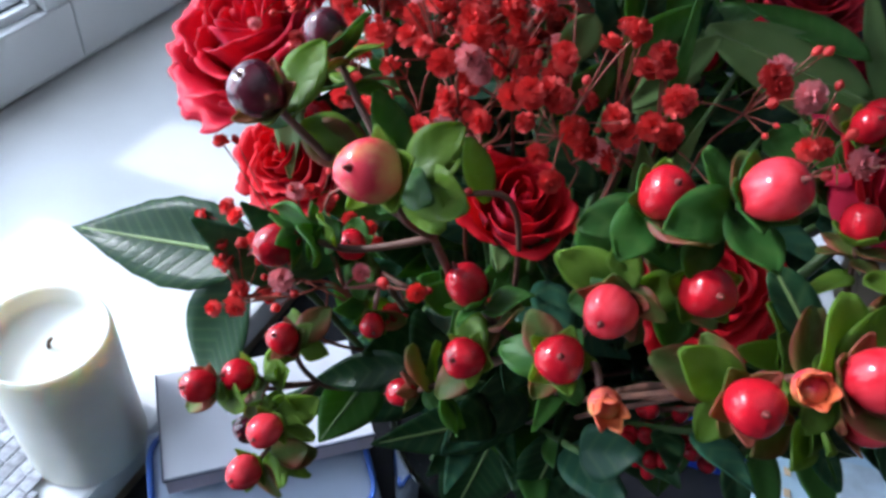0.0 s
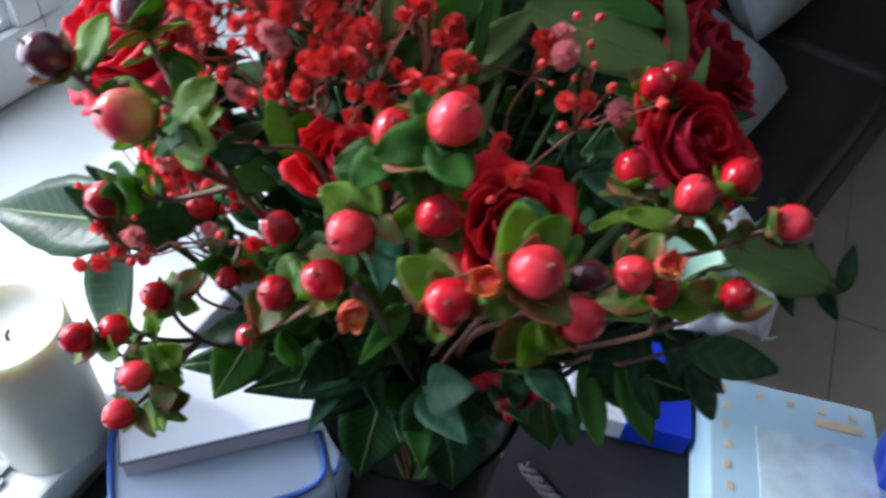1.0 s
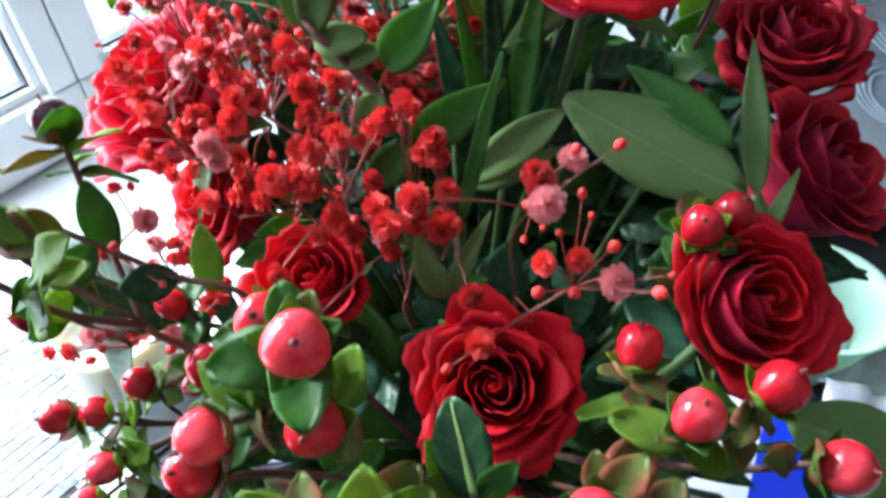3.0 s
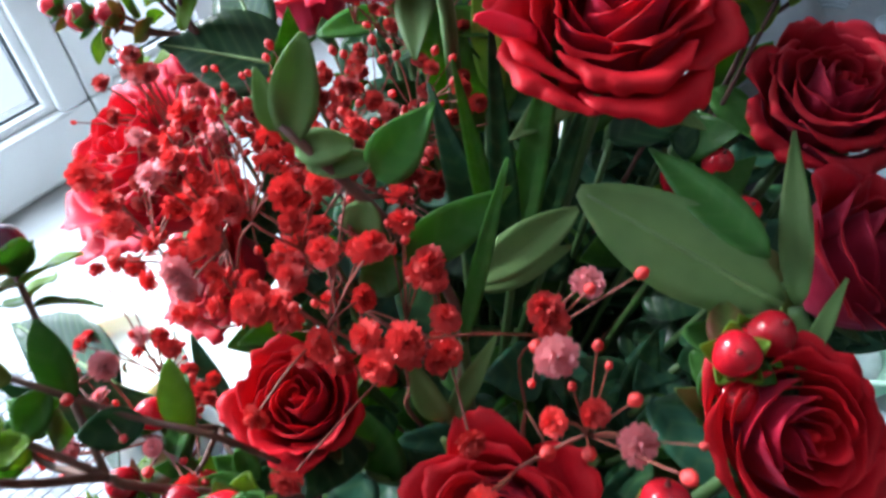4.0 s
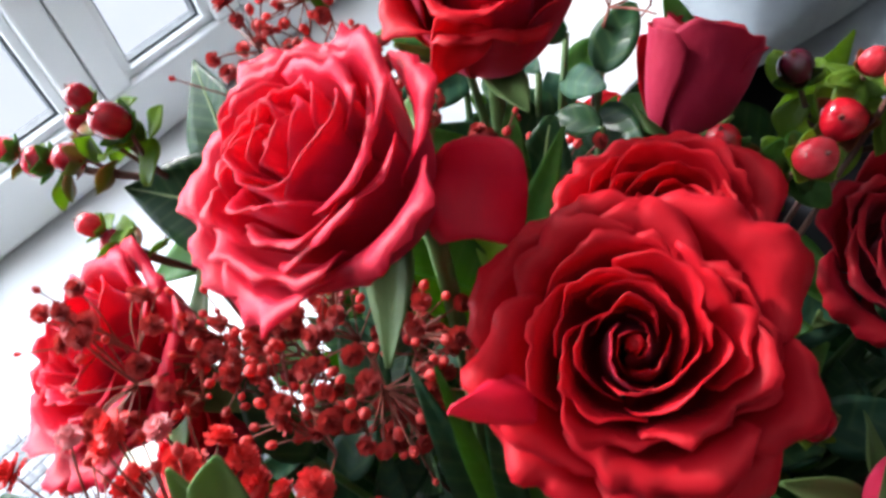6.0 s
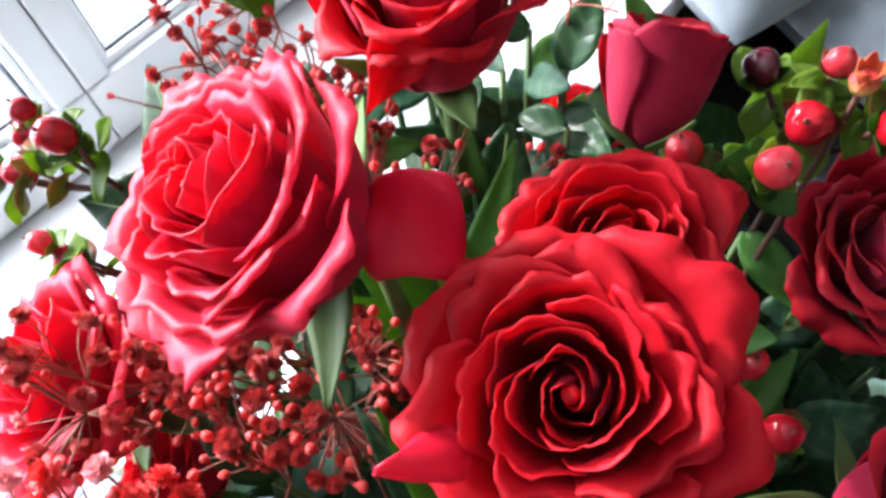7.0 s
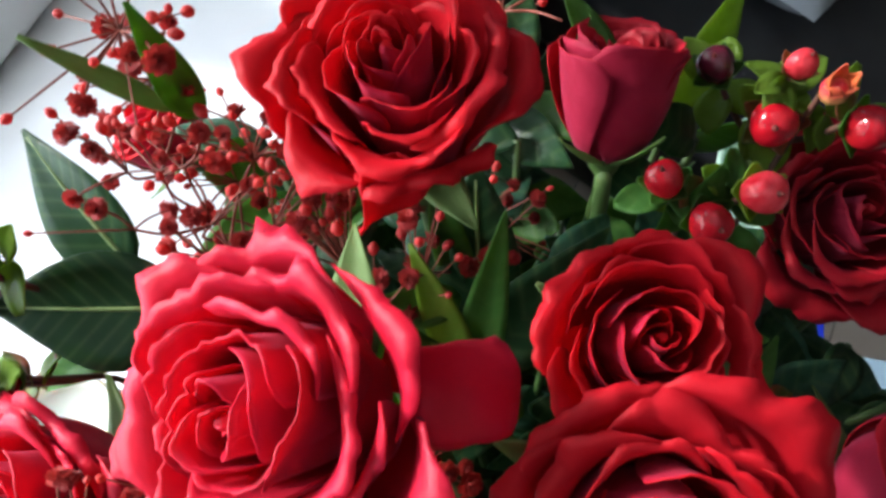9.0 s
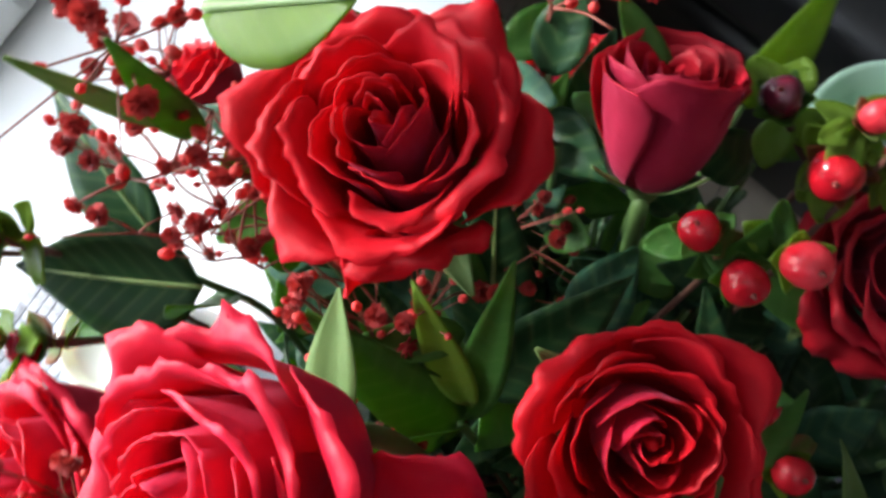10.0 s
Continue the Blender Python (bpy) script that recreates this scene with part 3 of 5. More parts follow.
# crumpled foil bag
bag = thing("foil_bag", "crumpled blue and silver foil bag on the table", "bag", at=(0.560, 0.31, TZ))
rng = random.Random(5)
bm = bmesh.new()
bmesh.ops.create_icosphere(bm, subdivisions=4, radius=1.0)
for q in bm.verts:
    k = 1 + 0.30 * noise.noise(q.co * 3.1) + 0.12 * noise.noise(q.co * 8)
    q.co = Vector((q.co.x * 0.045 * k, q.co.y * 0.055 * k, max(-0.10, q.co.z * 0.11 * k) + 0.103))
part("body", bm, "foil", bag)
bm = bmesh.new()
bmesh.ops.create_icosphere(bm, subdivisions=3, radius=1.0)
for q in bm.verts:
    k = 1 + 0.3 * noise.noise(q.co * 3.4)
    q.co = Vector((q.co.x * 0.03 * k - 0.028, q.co.y * 0.05 * k, max(-0.075, q.co.z * 0.08 * k) + 0.12))
part("blue_side", bm, "blue", bag, "dark blue printed side")

# mint bowl with a paper napkin under it
bowl = thing("mint_bowl", "translucent mint green plastic bowl on a white paper napkin", "bowl", at=(0.348, 0.585, TZ))
v, f = lathe([(0, 0.010), (0.038, 0.010), (0.042, 0.012), (0.060, 0.065), (0.068, 0.100), (0.073, 0.103), (0.072, 0.106), (0.066, 0.104), (0.057, 0.067), (0.040, 0.016), (0, 0.014)], 56)
mesh_object("shell", v, f, "mint", bowl)
v, f = lathe([(0.037, 0.0105), (0.037, 0.0), (0.040, 0.0), (0.040, 0.0105)], 40)
mesh_object("foot_ring", v, f, "mint", bowl)
napkin = thing("paper_napkin", "crumpled white paper napkin beside the mint bowl", "napkin", at=(0.425, 0.565, TZ))
grid = []
for i in range(15):
    row = []
    for j in range(15):
        u, w = i / 14 - 0.5, j / 14 - 0.5
        z = 0.035 + 0.06 * noise.noise((u * 4, w * 4, 3.0)) + 0.10 * max(0, u + w)
        row.append(Vector((u * 0.12, w * 0.12, max(0.003, z))))
    grid.append(row)
v, f = sheet(grid, 0.0008)
mesh_object("sheet", v, f, "tissue", napkin)

# vase
VX, VY = 0.078, 0.255
vase = thing("vase", "clear straight glass vase full of stems and water", "vase", at=(VX, VY, TZ))
v, f = lathe([(0, 0.0), (0.044, 0.0), (0.046, 0.002), (0.056, 0.10), (0.068, 0.252), (0.0695, 0.255), (0.067, 0.2555), (0.0645, 0.252), (0.0525, 0.10), (0.0425, 0.014), (0, 0.012)], 64)
mesh_object("glass", v, f, "glass", vase)


# ---- the bouquet ----
NECK = Vector((VX, VY, 0.22))


def stem_to(top, out, foot_seed):
    """A line from the vase's floor through its neck to a flower."""
    rng = random.Random(foot_seed)
    a, r = rng.uniform(0, 2 * math.pi), rng.uniform(0.005, 0.03)
    foot = Vector((VX - r * math.cos(a), VY - r * math.sin(a), 0.02))
    neck = NECK + Vector((r * math.cos(a), r * math.sin(a), 0))
    top, out = Vector(top), Vector(out).normalized()
    return [foot, neck, neck.lerp(top, 0.5) + Vector((0, 0, 0.01)), top - out * 0.02, top]


def petal_grid(R, r_top, z_top, flare, theta, omega, rng, rows=14, cols=23):
    """One petal, from the base of the cup to a lip that flares and rolls back (flare 0 to 1)."""
    r_top, z_top = R * r_top * rng.uniform(0.93, 1.05), R * (z_top + rng.uniform(-0.05, 0.05))
    p0, p1 = (0.10 * R, -0.86 * R), (0.20 * R + 0.62 * r_top, -0.84 * R)
    p2 = (r_top * (0.98 - 0.40 * flare), z_top - R * (0.34 - 0.44 * flare))
    p3 = (r_top, z_top)
    roll = flare * rng.uniform(0.1, 0.95)
    back = rng.uniform(0.3, 1.2)
    tip = rng.uniform(0.0, 0.16)
    ph, ph2, sd = rng.uniform(0, 6), rng.uniform(0, 6), rng.uniform(0, 50)
    grid = []
    for i in range(rows):
        v0 = i / (rows - 1)
        row = []
        for j in range(cols):
            u = 2 * j / (cols - 1) - 1
            v = v0 * (1 - 0.15 * abs(u) ** 3 - tip * abs(u) ** 1.2 - 0.035 * (0.3 + flare) * (0.6 + noise.noise((u * 4.5, sd, 3.0))))
            a, b = 1 - v, v
            r = a ** 3 * p0[0] + 3 * a * a * b * p1[0] + 3 * a * b * b * p2[0] + b ** 3 * p3[0]
            z = a ** 3 * p0[1] + 3 * a * a * b * p1[1] + 3 * a * b * b * p2[1] + b ** 3 * p3[1]
            k = max(0.0, (v - 0.72) / 0.28)
            side = abs(u) ** 2
            r += R * roll * (0.05 * k + 0.07 * side * k * back) + R * (0.025 + 0.03 * flare) * math.sin(3.2 * u + ph) * v * v
            z -= R * roll * (0.17 * k ** 2.2 + 0.16 * side * k * k * back) - R * 0.05 * math.sin(2.7 * u + ph2) * k * (0.4 + flare)
            wr = noise.noise((u * 2.2 + sd, v * 2.5, sd)) * 0.06 * R * v * (0.3 + flare) + noise.noise((u * 5.5 + sd, v * 3, sd + 9)) * 0.035 * R * k * (0.4 + flare)
            r += R * 0.05 * u * min(1, v * 2) + wr
            frill = (0.06 * noise.noise((u * 3.3 + sd, 0.5, sd)) + 0.035 * noise.noise((u * 8 + sd, 0.5, sd + 5))) * R * k * k * (0.35 + flare)
            r += frill
            wr += 0.7 * frill
            w = omega * (0.40 + 0.60 * min(1.0, v * 1.6) ** 0.8)
            fi = theta + u * w
            row.append(Vector((r * math.cos(fi), r * math.sin(fi), z + wr)))
        grid.append(row)
    return grid


OPEN = ((2, 0.085, 0.26, 0.0), (3, 0.17, 0.29, 0.05), (3, 0.28, 0.29, 0.2), (4, 0.42, 0.25, 0.45), (5, 0.60, 0.19, 0.72), (5, 0.80, 0.09, 0.92), (6, 1.0, -0.05, 1.0))
HALF = ((2, 0.10, 0.30, 0.0), (3, 0.22, 0.34, 0.05), (3, 0.38, 0.33, 0.15), (4, 0.56, 0.28, 0.35), (5, 0.76, 0.18, 0.6), (5, 0.97, 0.02, 0.9))
BUD = ((2, 0.15, 0.30, 0.0), (3, 0.32, 0.36, 0.0), (3, 0.52, 0.40, 0.08), (3, 0.74, 0.42, 0.2), (4, 0.90, 0.40, 0.38))


def rose(heart, axis, R, label, layers=OPEN, seed=1, mat="petal", sepals=4, tall=1.0, drop=0.25):
    """heart: where the spiral's centre shows."""
    rng = random.Random(seed)
    axis = Vector(axis).normalized()
    R *= 1.03
    center = Vector(heart) - axis * drop * R * tall
    ob = thing("rose", label, "rose", "red roses in the bouquet", center)
    turn = frame_of(axis, rng.uniform(0, 6)) @ Matrix.Diagonal((1, 1, tall, 1))
    for n, r_top, z_top, flare in layers:
        start = rng.uniform(0, 6)
        for i in range(n):
            theta = start + 2 * math.pi * i / n + rng.uniform(-0.16, 0.16)
            omega = math.pi / n * rng.uniform(1.18, 1.45) if n > 2 else radians(115)
            v, f = sheet(petal_grid(R, r_top, z_top, flare, theta, omega, rng), R * (0.008 + 0.004 * flare))
            lean = Matrix.Rotation(radians(rng.uniform(-5, 5)), 4, "X")
            petal = mesh_object("petal", [turn @ lean @ Vector(q) for q in v], f, mat, ob)
            petal.data.materials.append(M["petal_back_dark" if mat == "petal_dark" else "petal_back"])
            for k in range(0, 2 * 13 * 22, 2):
                petal.data.polygons[k].material_index = 1
    v, f = lathe([(0.001, -0.5 * R), (0.045 * R, -0.3 * R), (0.05 * R, 0.16 * R), (0.02 * R, 0.22 * R), (0.0, 0.2 * R)], 12)
    mesh_object("heart", [turn @ Vector(q) for q in v], f, mat, ob)
    base = turn @ Vector((0, 0, -0.86 * R))
    v, f = lathe([(0.0, -0.28 * R), (0.10 * R, -0.27 * R), (0.2 * R, -0.12 * R), (0.25 * R, 0.02 * R), (0.30 * R, 0.08 * R)], 14)
    mesh_object("hip", [base + frame_of(axis) @ Vector(q) for q in v], f, "stem", ob, "green rose hip")
    for i in range(sepals):
        a = i * 2 * math.pi / max(1, sepals) + rng.uniform(-0.3, 0.3)
        loc = turn @ Matrix.Rotation(a, 4, "Z")
        b, t = loc @ Vector((0.16 * R, 0, -0.90 * R)), loc @ Vector((1.0 * R, 0, (-0.62 - rng.uniform(0, 0.6) * (tall < 1.2)) * R))
        add_leaf(ob, b, t, 0.36 * R, "leaf_pale", up=axis, name="sepal", bend=rng.uniform(-0.35, 0.2), seed=seed + i, point=0.8)
    pts = stem_to(center + base, axis, seed)
    v, f = tube([q - center for q in pts], 0.0024, 0.0026, 8)
    mesh_object("stem", v, f, "stem", ob, "green rose stem")
    return ob


R_FRONT = rose((0.105, 0.246, 0.586), (0.02, -0.42, 0.91), 0.0305, "wide open bright red rose with a deep spiral heart", OPEN, 11)
R_LEFT = rose((0.0325, 0.266, 0.600), (-0.38, -0.30, 0.87), 0.0335, "open crimson rose, sunlit pink on its petal rims", OPEN, 22, "petal_pink", 2)
rose((0.1085, 0.289, 0.5695), (0.12, -0.20, 0.97), 0.0250, "open red rose with folded inner petals", HALF, 33)
R_TALL = rose((0.056, 0.335, 0.604), (0.0, -0.08, 1.0), 0.0275, "tall open red rose with a torn hanging outer petal", OPEN, 46, tall=1.35)
rose((0.1105, 0.3845, 0.543), (0.06, 0.62, 0.78), 0.0215, "half closed dark red rosebud with green sepals", BUD, 55, "petal_dark", 3, 1.35, 0.4)
rose((0.188, 0.348, 0.504), (0.10, -0.28, 0.95), 0.0350, "fully open red rose with wrinkled petals", OPEN, 66, "petal_dark")
rose((0.200, 0.266, 0.500), (0.62, -0.12, 0.78), 0.0310, "dark red rose leaning out of the bouquet", HALF, 77, "petal_dark")
rose((0.170, 0.188, 0.509), (0.35, -0.50, 0.79), 0.0265, "ruffled deep red rose at the bouquet's edge", HALF, 88)
rose((0.101, 0.153, 0.492), (0.0, -0.55, 0.84), 0.0270, "large deep red rose low in the bouquet", OPEN, 99)
rose((0.042, 0.172, 0.502), (0.05, -0.25, 0.97), 0.0190, "half open deep red rose among the berries", HALF, 110)
rose((-0.064, 0.250, 0.506), (-0.42, -0.35, 0.84), 0.0395, "crimson open rose beside the window sill", OPEN, 121, "petal_pink")
rose((-0.050, 0.242, 0.448), (-0.55, -0.55, 0.63), 0.0300, "crimson rose low behind the gypsophila", OPEN, 132)
rose((0.080, 0.430, 0.458), (0.0, 0.20, 0.98), 0.0240, "small red rose at the back of the bouquet", HALF, 143)
rose((-0.060, 0.405, 0.485), (-0.5, 0.35, 0.79), 0.0240, "red rose at the back by the window", OPEN, 154)

# torn or folded outer petals
for host, a, b, wd, mt, up, kw in (
        (R_LEFT, (0.0715, 0.267, 0.5775), (0.0685, 0.284, 0.587), 0.0205, "petal_pink", (0.14, -0.4, 0.9), {"blunt": 0.16, "fold": -0.25, "bend": -0.25}),
        # sunlit edge of the red rose: the light is in the brighter pink
        (R_FRONT, (0.090, 0.238, 0.576), (0.0825, 0.231, 0.587), 0.009, "petal_pink", (-0.6, -0.5, 0.6), {"point": 0.6, "fold": 0.5, "bend": -0.5}),
        (R_TALL, (0.057, 0.319, 0.590), (0.0500, 0.3055, 0.5755), 0.013, "petal", (0.5, -0.8, 0.4), {"point": 0.5, "fold": 0.5, "bend": 0.3})):
    add_leaf(host, Vector(a) - host.location, Vector(b) - host.location, wd, mt, up=up, name="petal", label="bent outer petal", seed=3, wave=0.16, thick=0.0005, **kw)

# --- hypericum: shared meshes
BR = 0.0057
prof = [(0.0, -1.02), (0.25, -0.99), (0.62, -0.80), (0.90, -0.42), (1.0, -0.02), (0.96, 0.34), (0.82, 0.66), (0.58, 0.88), (0.28, 1.0), (0.10, 1.01), (0.0, 1.0)]
BV, BF = lathe([(max(0, q.x) * BR, q.z * BR * 1.08) for q in smooth_line([(r, 0, z) for r, z in prof], 3)], 36, 3, 0.04)
TV, TF = lathe([(0.0010, -0.0003), (0.0007, 0.0003), (0.0004, 0.0008), (0.0003, 0.0017), (0, 0.0018)], 8)
TIP = bpy.data.meshes.new("tip")
TIP.from_pydata([(x, y, z + BR * 1.08) for x, y, z in TV], [], TF)
TIP.update()
TIP.materials.append(M["berry_tip"])
berry_mesh = {}
for nm in ("berry", "berry_pink", "berry_yellow", "berry_dark"):
    me = bpy.data.meshes.new(nm)
    me.from_pydata(BV, [], BF)
    me.update()
    me.shade_smooth()
    me.materials.append(M[nm])
    berry_mesh[nm] = me


def calyx_data(mat):
    bits = []
    for i in range(5):
        v, f = leaf_mesh(0.0085, 0.0062, 0.3, -0.35, 0.05, 0.9, i)
        r = Matrix.Rotation(i * 2 * math.pi / 5, 4, "Z") @ Matrix.Translation((0, 0.001, -BR * 1.08)) @ Matrix.Rotation(radians(18), 4, "X")
        bits.append(([r @ Vector(q) for q in v], f))
    v, f = joined(bits)
    me = bpy.data.meshes.new("calyx")
    me.from_pydata(v, [], f)
    me.update()
    me.shade_smooth()
    me.materials.append(M[mat])
    return me


CALYX = [calyx_data("leaf"), calyx_data("leaf_red"), calyx_data("leaf_lime")]
OVAL = {}
for nm in ("leaf", "leaf_red", "leaf_lime", "leaf_bluish"):
    OVAL[nm] = []
    for k in range(3):
        v, f = leaf_mesh(0.0165, 0.0112, 0.22, 0.18 - 0.15 * k, 0.10, 1.0, k, blunt=0.7)
        me = bpy.data.meshes.new("leaf")
        me.from_pydata(v, [], f)
        me.update()
        me.shade_smooth()
        me.materials.append(M[nm])
        OVAL[nm].append(me)


def hypericum(node, berries, label, leaf="leaf", seed=1, leaves=5):
    """A sprig: a brown stem from the vase to its node, a twig, calyx and leaves for each berry."""
    rng = random.Random(seed)
    node = Vector(node)
    ob = thing("hypericum_sprig", label, "berries", "hypericum sprigs in the bouquet", node)
    out = sum((Vector(b[:3]) for b in berries), Vector()) / len(berries) - NECK
    v, f = tube([q - node for q in stem_to(node, out, seed)], 0.0015, 0.0010, 7)
    mesh_object("stem", v, f, "brown", ob, "thin brown stem")
    for b in berries:
        p, kind, size = Vector(b[:3]), b[3] if len(b) > 3 else "berry", b[4] if len(b) > 4 else 1.0
        d = (p - node)
        axis = (d.normalized() + Vector((rng.uniform(-0.3, 0.3), rng.uniform(-0.5, 0.1), rng.uniform(-0.1, 0.5)))).normalized()
        root = p - axis * BR * size * 1.05
        v, f = tube([(0, 0, 0), d * 0.5 + Vector((0, 0, -0.003)), root - node], 0.0011, 0.0009, 6)
        mesh_object("twig", v, f, "brown", ob)
        m = Matrix.Translation(p - node) @ frame_of(axis, rng.uniform(0, 6)) @ Matrix.Diagonal((size, size, size * rng.uniform(0.95, 1.12), 1))
        fruit = shared("berry", berry_mesh[kind], m, ob)
        shared("calyx", rng.choice(CALYX), Matrix.Identity(4), fruit)
        shared("tip", TIP, Matrix.Identity(4), fruit)
        for i in range(leaves):
            a = rng.uniform(0, 2 * math.pi)
            q = frame_of(axis, a)
            lm = Matrix.Translation(root - node - axis * rng.uniform(0.001, 0.012)) @ q @ Matrix.Rotation(radians(rng.uniform(-25, 35)), 4, "X") @ Matrix.Scale(rng.uniform(0.6, 1.1), 4)
            shared("leaf", rng.choice(OVAL[rng.choice((leaf, leaf, leaf, "leaf_red", "leaf_lime"))]), lm, ob)
    return ob


hypericum((0.015, 0.135, 0.515), [(0.0, 0.112, 0.554, "berry_yellow", 1.1), (-0.025, 0.131, 0.556, "berry_dark"), (-0.016, 0.165, 0.551, "berry_dark", 0.95), (-0.025, 0.138, 0.504, "berry")], "hypericum sprig with a yellow-pink and two dark berries", "leaf", 201, 6)
hypericum((0.066, 0.132, 0.520), [(0.075, 0.110, 0.5615, "berry_pink", 1.05), (0.061, 0.122, 0.548, "berry"), (0.052, 0.104, 0.530, "berry_pink"), (0.0735, 0.111, 0.5315, "berry", 1.05)], "hypericum sprig with glossy pink-red berries", "leaf", 202, 6)
hypericum((0.045, 0.130, 0.480), [(0.045, 0.103, 0.513, "berry"), (0.026, 0.138, 0.495, "berry"), (0.027, 0.122, 0.484, "berry"), (0.012, 0.135, 0.445, "berry", 0.8)], "hypericum sprig with red egg-shaped berries", "leaf", 203)
hypericum((0.085, 0.115, 0.490), [(0.077, 0.083, 0.531, "berry"), (0.095, 0.083, 0.543, "berry_pink", 1.05), (0.111, 0.093, 0.516, "berry_pink", 1.05), (0.114, 0.107, 0.517, "berry_dark", 0.85)], "hypericum sprig with large pink berries and lime leaves", "leaf_lime", 204, 7)
hypericum((0.140, 0.145, 0.485), [(0.131, 0.118, 0.508, "berry_pink"), (0.149, 0.139, 0.521, "berry_pink"), (0.167, 0.153, 0.518, "berry", 1.05), (0.182, 0.140, 0.512, "berry_pink", 1.05), (0.136, 0.160, 0.513, "berry")], "hypericum sprig with bright pink berries and reddish leaves", "leaf_red", 205)
hypericum((0.150, 0.215, 0.480), [(0.151, 0.195, 0.507, "berry"), (0.148, 0.198, 0.521, "berry"), (0.156, 0.208, 0.518, "berry")], "hypericum sprig with red berries between roses", "leaf", 206, 3)
hypericum((0.150, 0.130, 0.470), [(0.162, 0.116, 0.504, "berry", 0.85), (0.143, 0.122, 0.497, "berry", 0.9)], "hypericum sprig with small orange-red berries", "leaf_red", 207, 5)
hypericum((-0.020, 0.165, 0.400), [(-0.044, 0.148, 0.426, "berry"), (-0.056, 0.142, 0.427, "berry"), (-0.031, 0.160, 0.433, "berry"), (-0.032, 0.131, 0.421, "berry_pink"), (-0.038, 0.122, 0.408, "berry_pink"), (-0.040, 0.138, 0.409, "berry_dark", 0.9)], "sunlit hypericum sprig with red berries and yellow-green leaves", "leaf_lime", 208, 7)
hypericum((0.0, 0.180, 0.450), [(-0.009, 0.169, 0.474, "berry", 0.9), (0.0, 0.155, 0.452, "berry", 0.75), (0.035, 0.15, 0.470, "berry", 0.8)], "hypericum sprig with small red berries deep inside", "leaf", 209, 4)
hypericum((-0.070, 0.326, 0.500), [(-0.136, 0.321, 0.509, "berry_pink", 0.85), (-0.123, 0.321, 0.505, "berry", 1.08), (-0.109, 0.323, 0.507, "berry", 1.05), (-0.073, 0.321, 0.534, "berry", 1.12), (-0.090, 0.324, 0.529, "berry", 0.9), (-0.088, 0.327, 0.537, "berry", 0.8)], "hypericum sprig with red berries by the window", "leaf_lime", 210, 4)
hypericum((-0.058, 0.304, 0.475), [(-0.082, 0.296, 0.507, "berry_pink", 0.75), (-0.0765, 0.296, 0.497, "berry", 1.0)], "hypericum twig with two berries by the window", "leaf_lime", 211, 4)
hypericum((0.130, 0.345, 0.505), [(0.120, 0.342, 0.535, "berry", 0.9), (0.142, 0.334, 0.542, "berry_pink", 0.95), (0.132, 0.332, 0.529, "berry")], "hypericum sprig with shiny red berries beside the bud", "leaf", 212, 4)
hypericum((0.155, 0.372, 0.505), [(0.152, 0.361, 0.531, "berry", 1.15), (0.171, 0.352, 0.542, "berry", 1.05), (0.139, 0.381, 0.531, "berry_dark", 0.95), (0.156, 0.370, 0.545, "berry_pink", 0.7)], "hypericum sprig with large red and dark berries", "leaf_lime", 213, 5)
hypericum((0.140, 0.300, 0.455), [(0.147, 0.307, 0.486, "berry"), (0.158, 0.290, 0.480, "berry"), (0.134, 0.304, 0.478, "berry")], "hypericum sprig with red berries below the roses", "leaf", 214, 4)

# opening calyxes, orange, where a berry is still young
for p, ax in (((0.054, 0.094, 0.512), (0.0, -0.8, 0.5)), ((0.086, 0.085, 0.536), (-0.3, -0.6, 0.7)), ((0.139, 0.118, 0.511), (0, -0.5, 0.85)), ((0.160, 0.358, 0.549), (0, -0.2, 1))):
    ob = thing("young_calyx", "small orange hypericum calyx with an opening bud", "flower bud", "young calyxes", p)
    for i in range(5):
        v, f = leaf_mesh(0.0085, 0.005, 0.35, -0.6, 0.05, 0.9, i)
        r = frame_of(ax) @ Matrix.Rotation(i * 2 * math.pi / 5, 4, "Z") @ Matrix.Rotation(radians(40), 4, "X")
        mesh_object("sepal", [r @ Vector(q) for q in v], f, "orange", ob, "orange sepal")
    v, f = lathe([(0, -0.002), (0.003, -0.001), (0.0038, 0.002), (0.002, 0.005), (0, 0.006)], 12)
    mesh_object("bud", [frame_of(ax) @ Vector(q) for q in v], f, "berry_yellow", ob, "yellow-orange bud")
    v, f = tube([q - Vector(p) for q in stem_to(p, ax, int(p[0] * 1000))], 0.0012, 0.0009, 6)
    mesh_object("stem", v, f, "brown", ob)

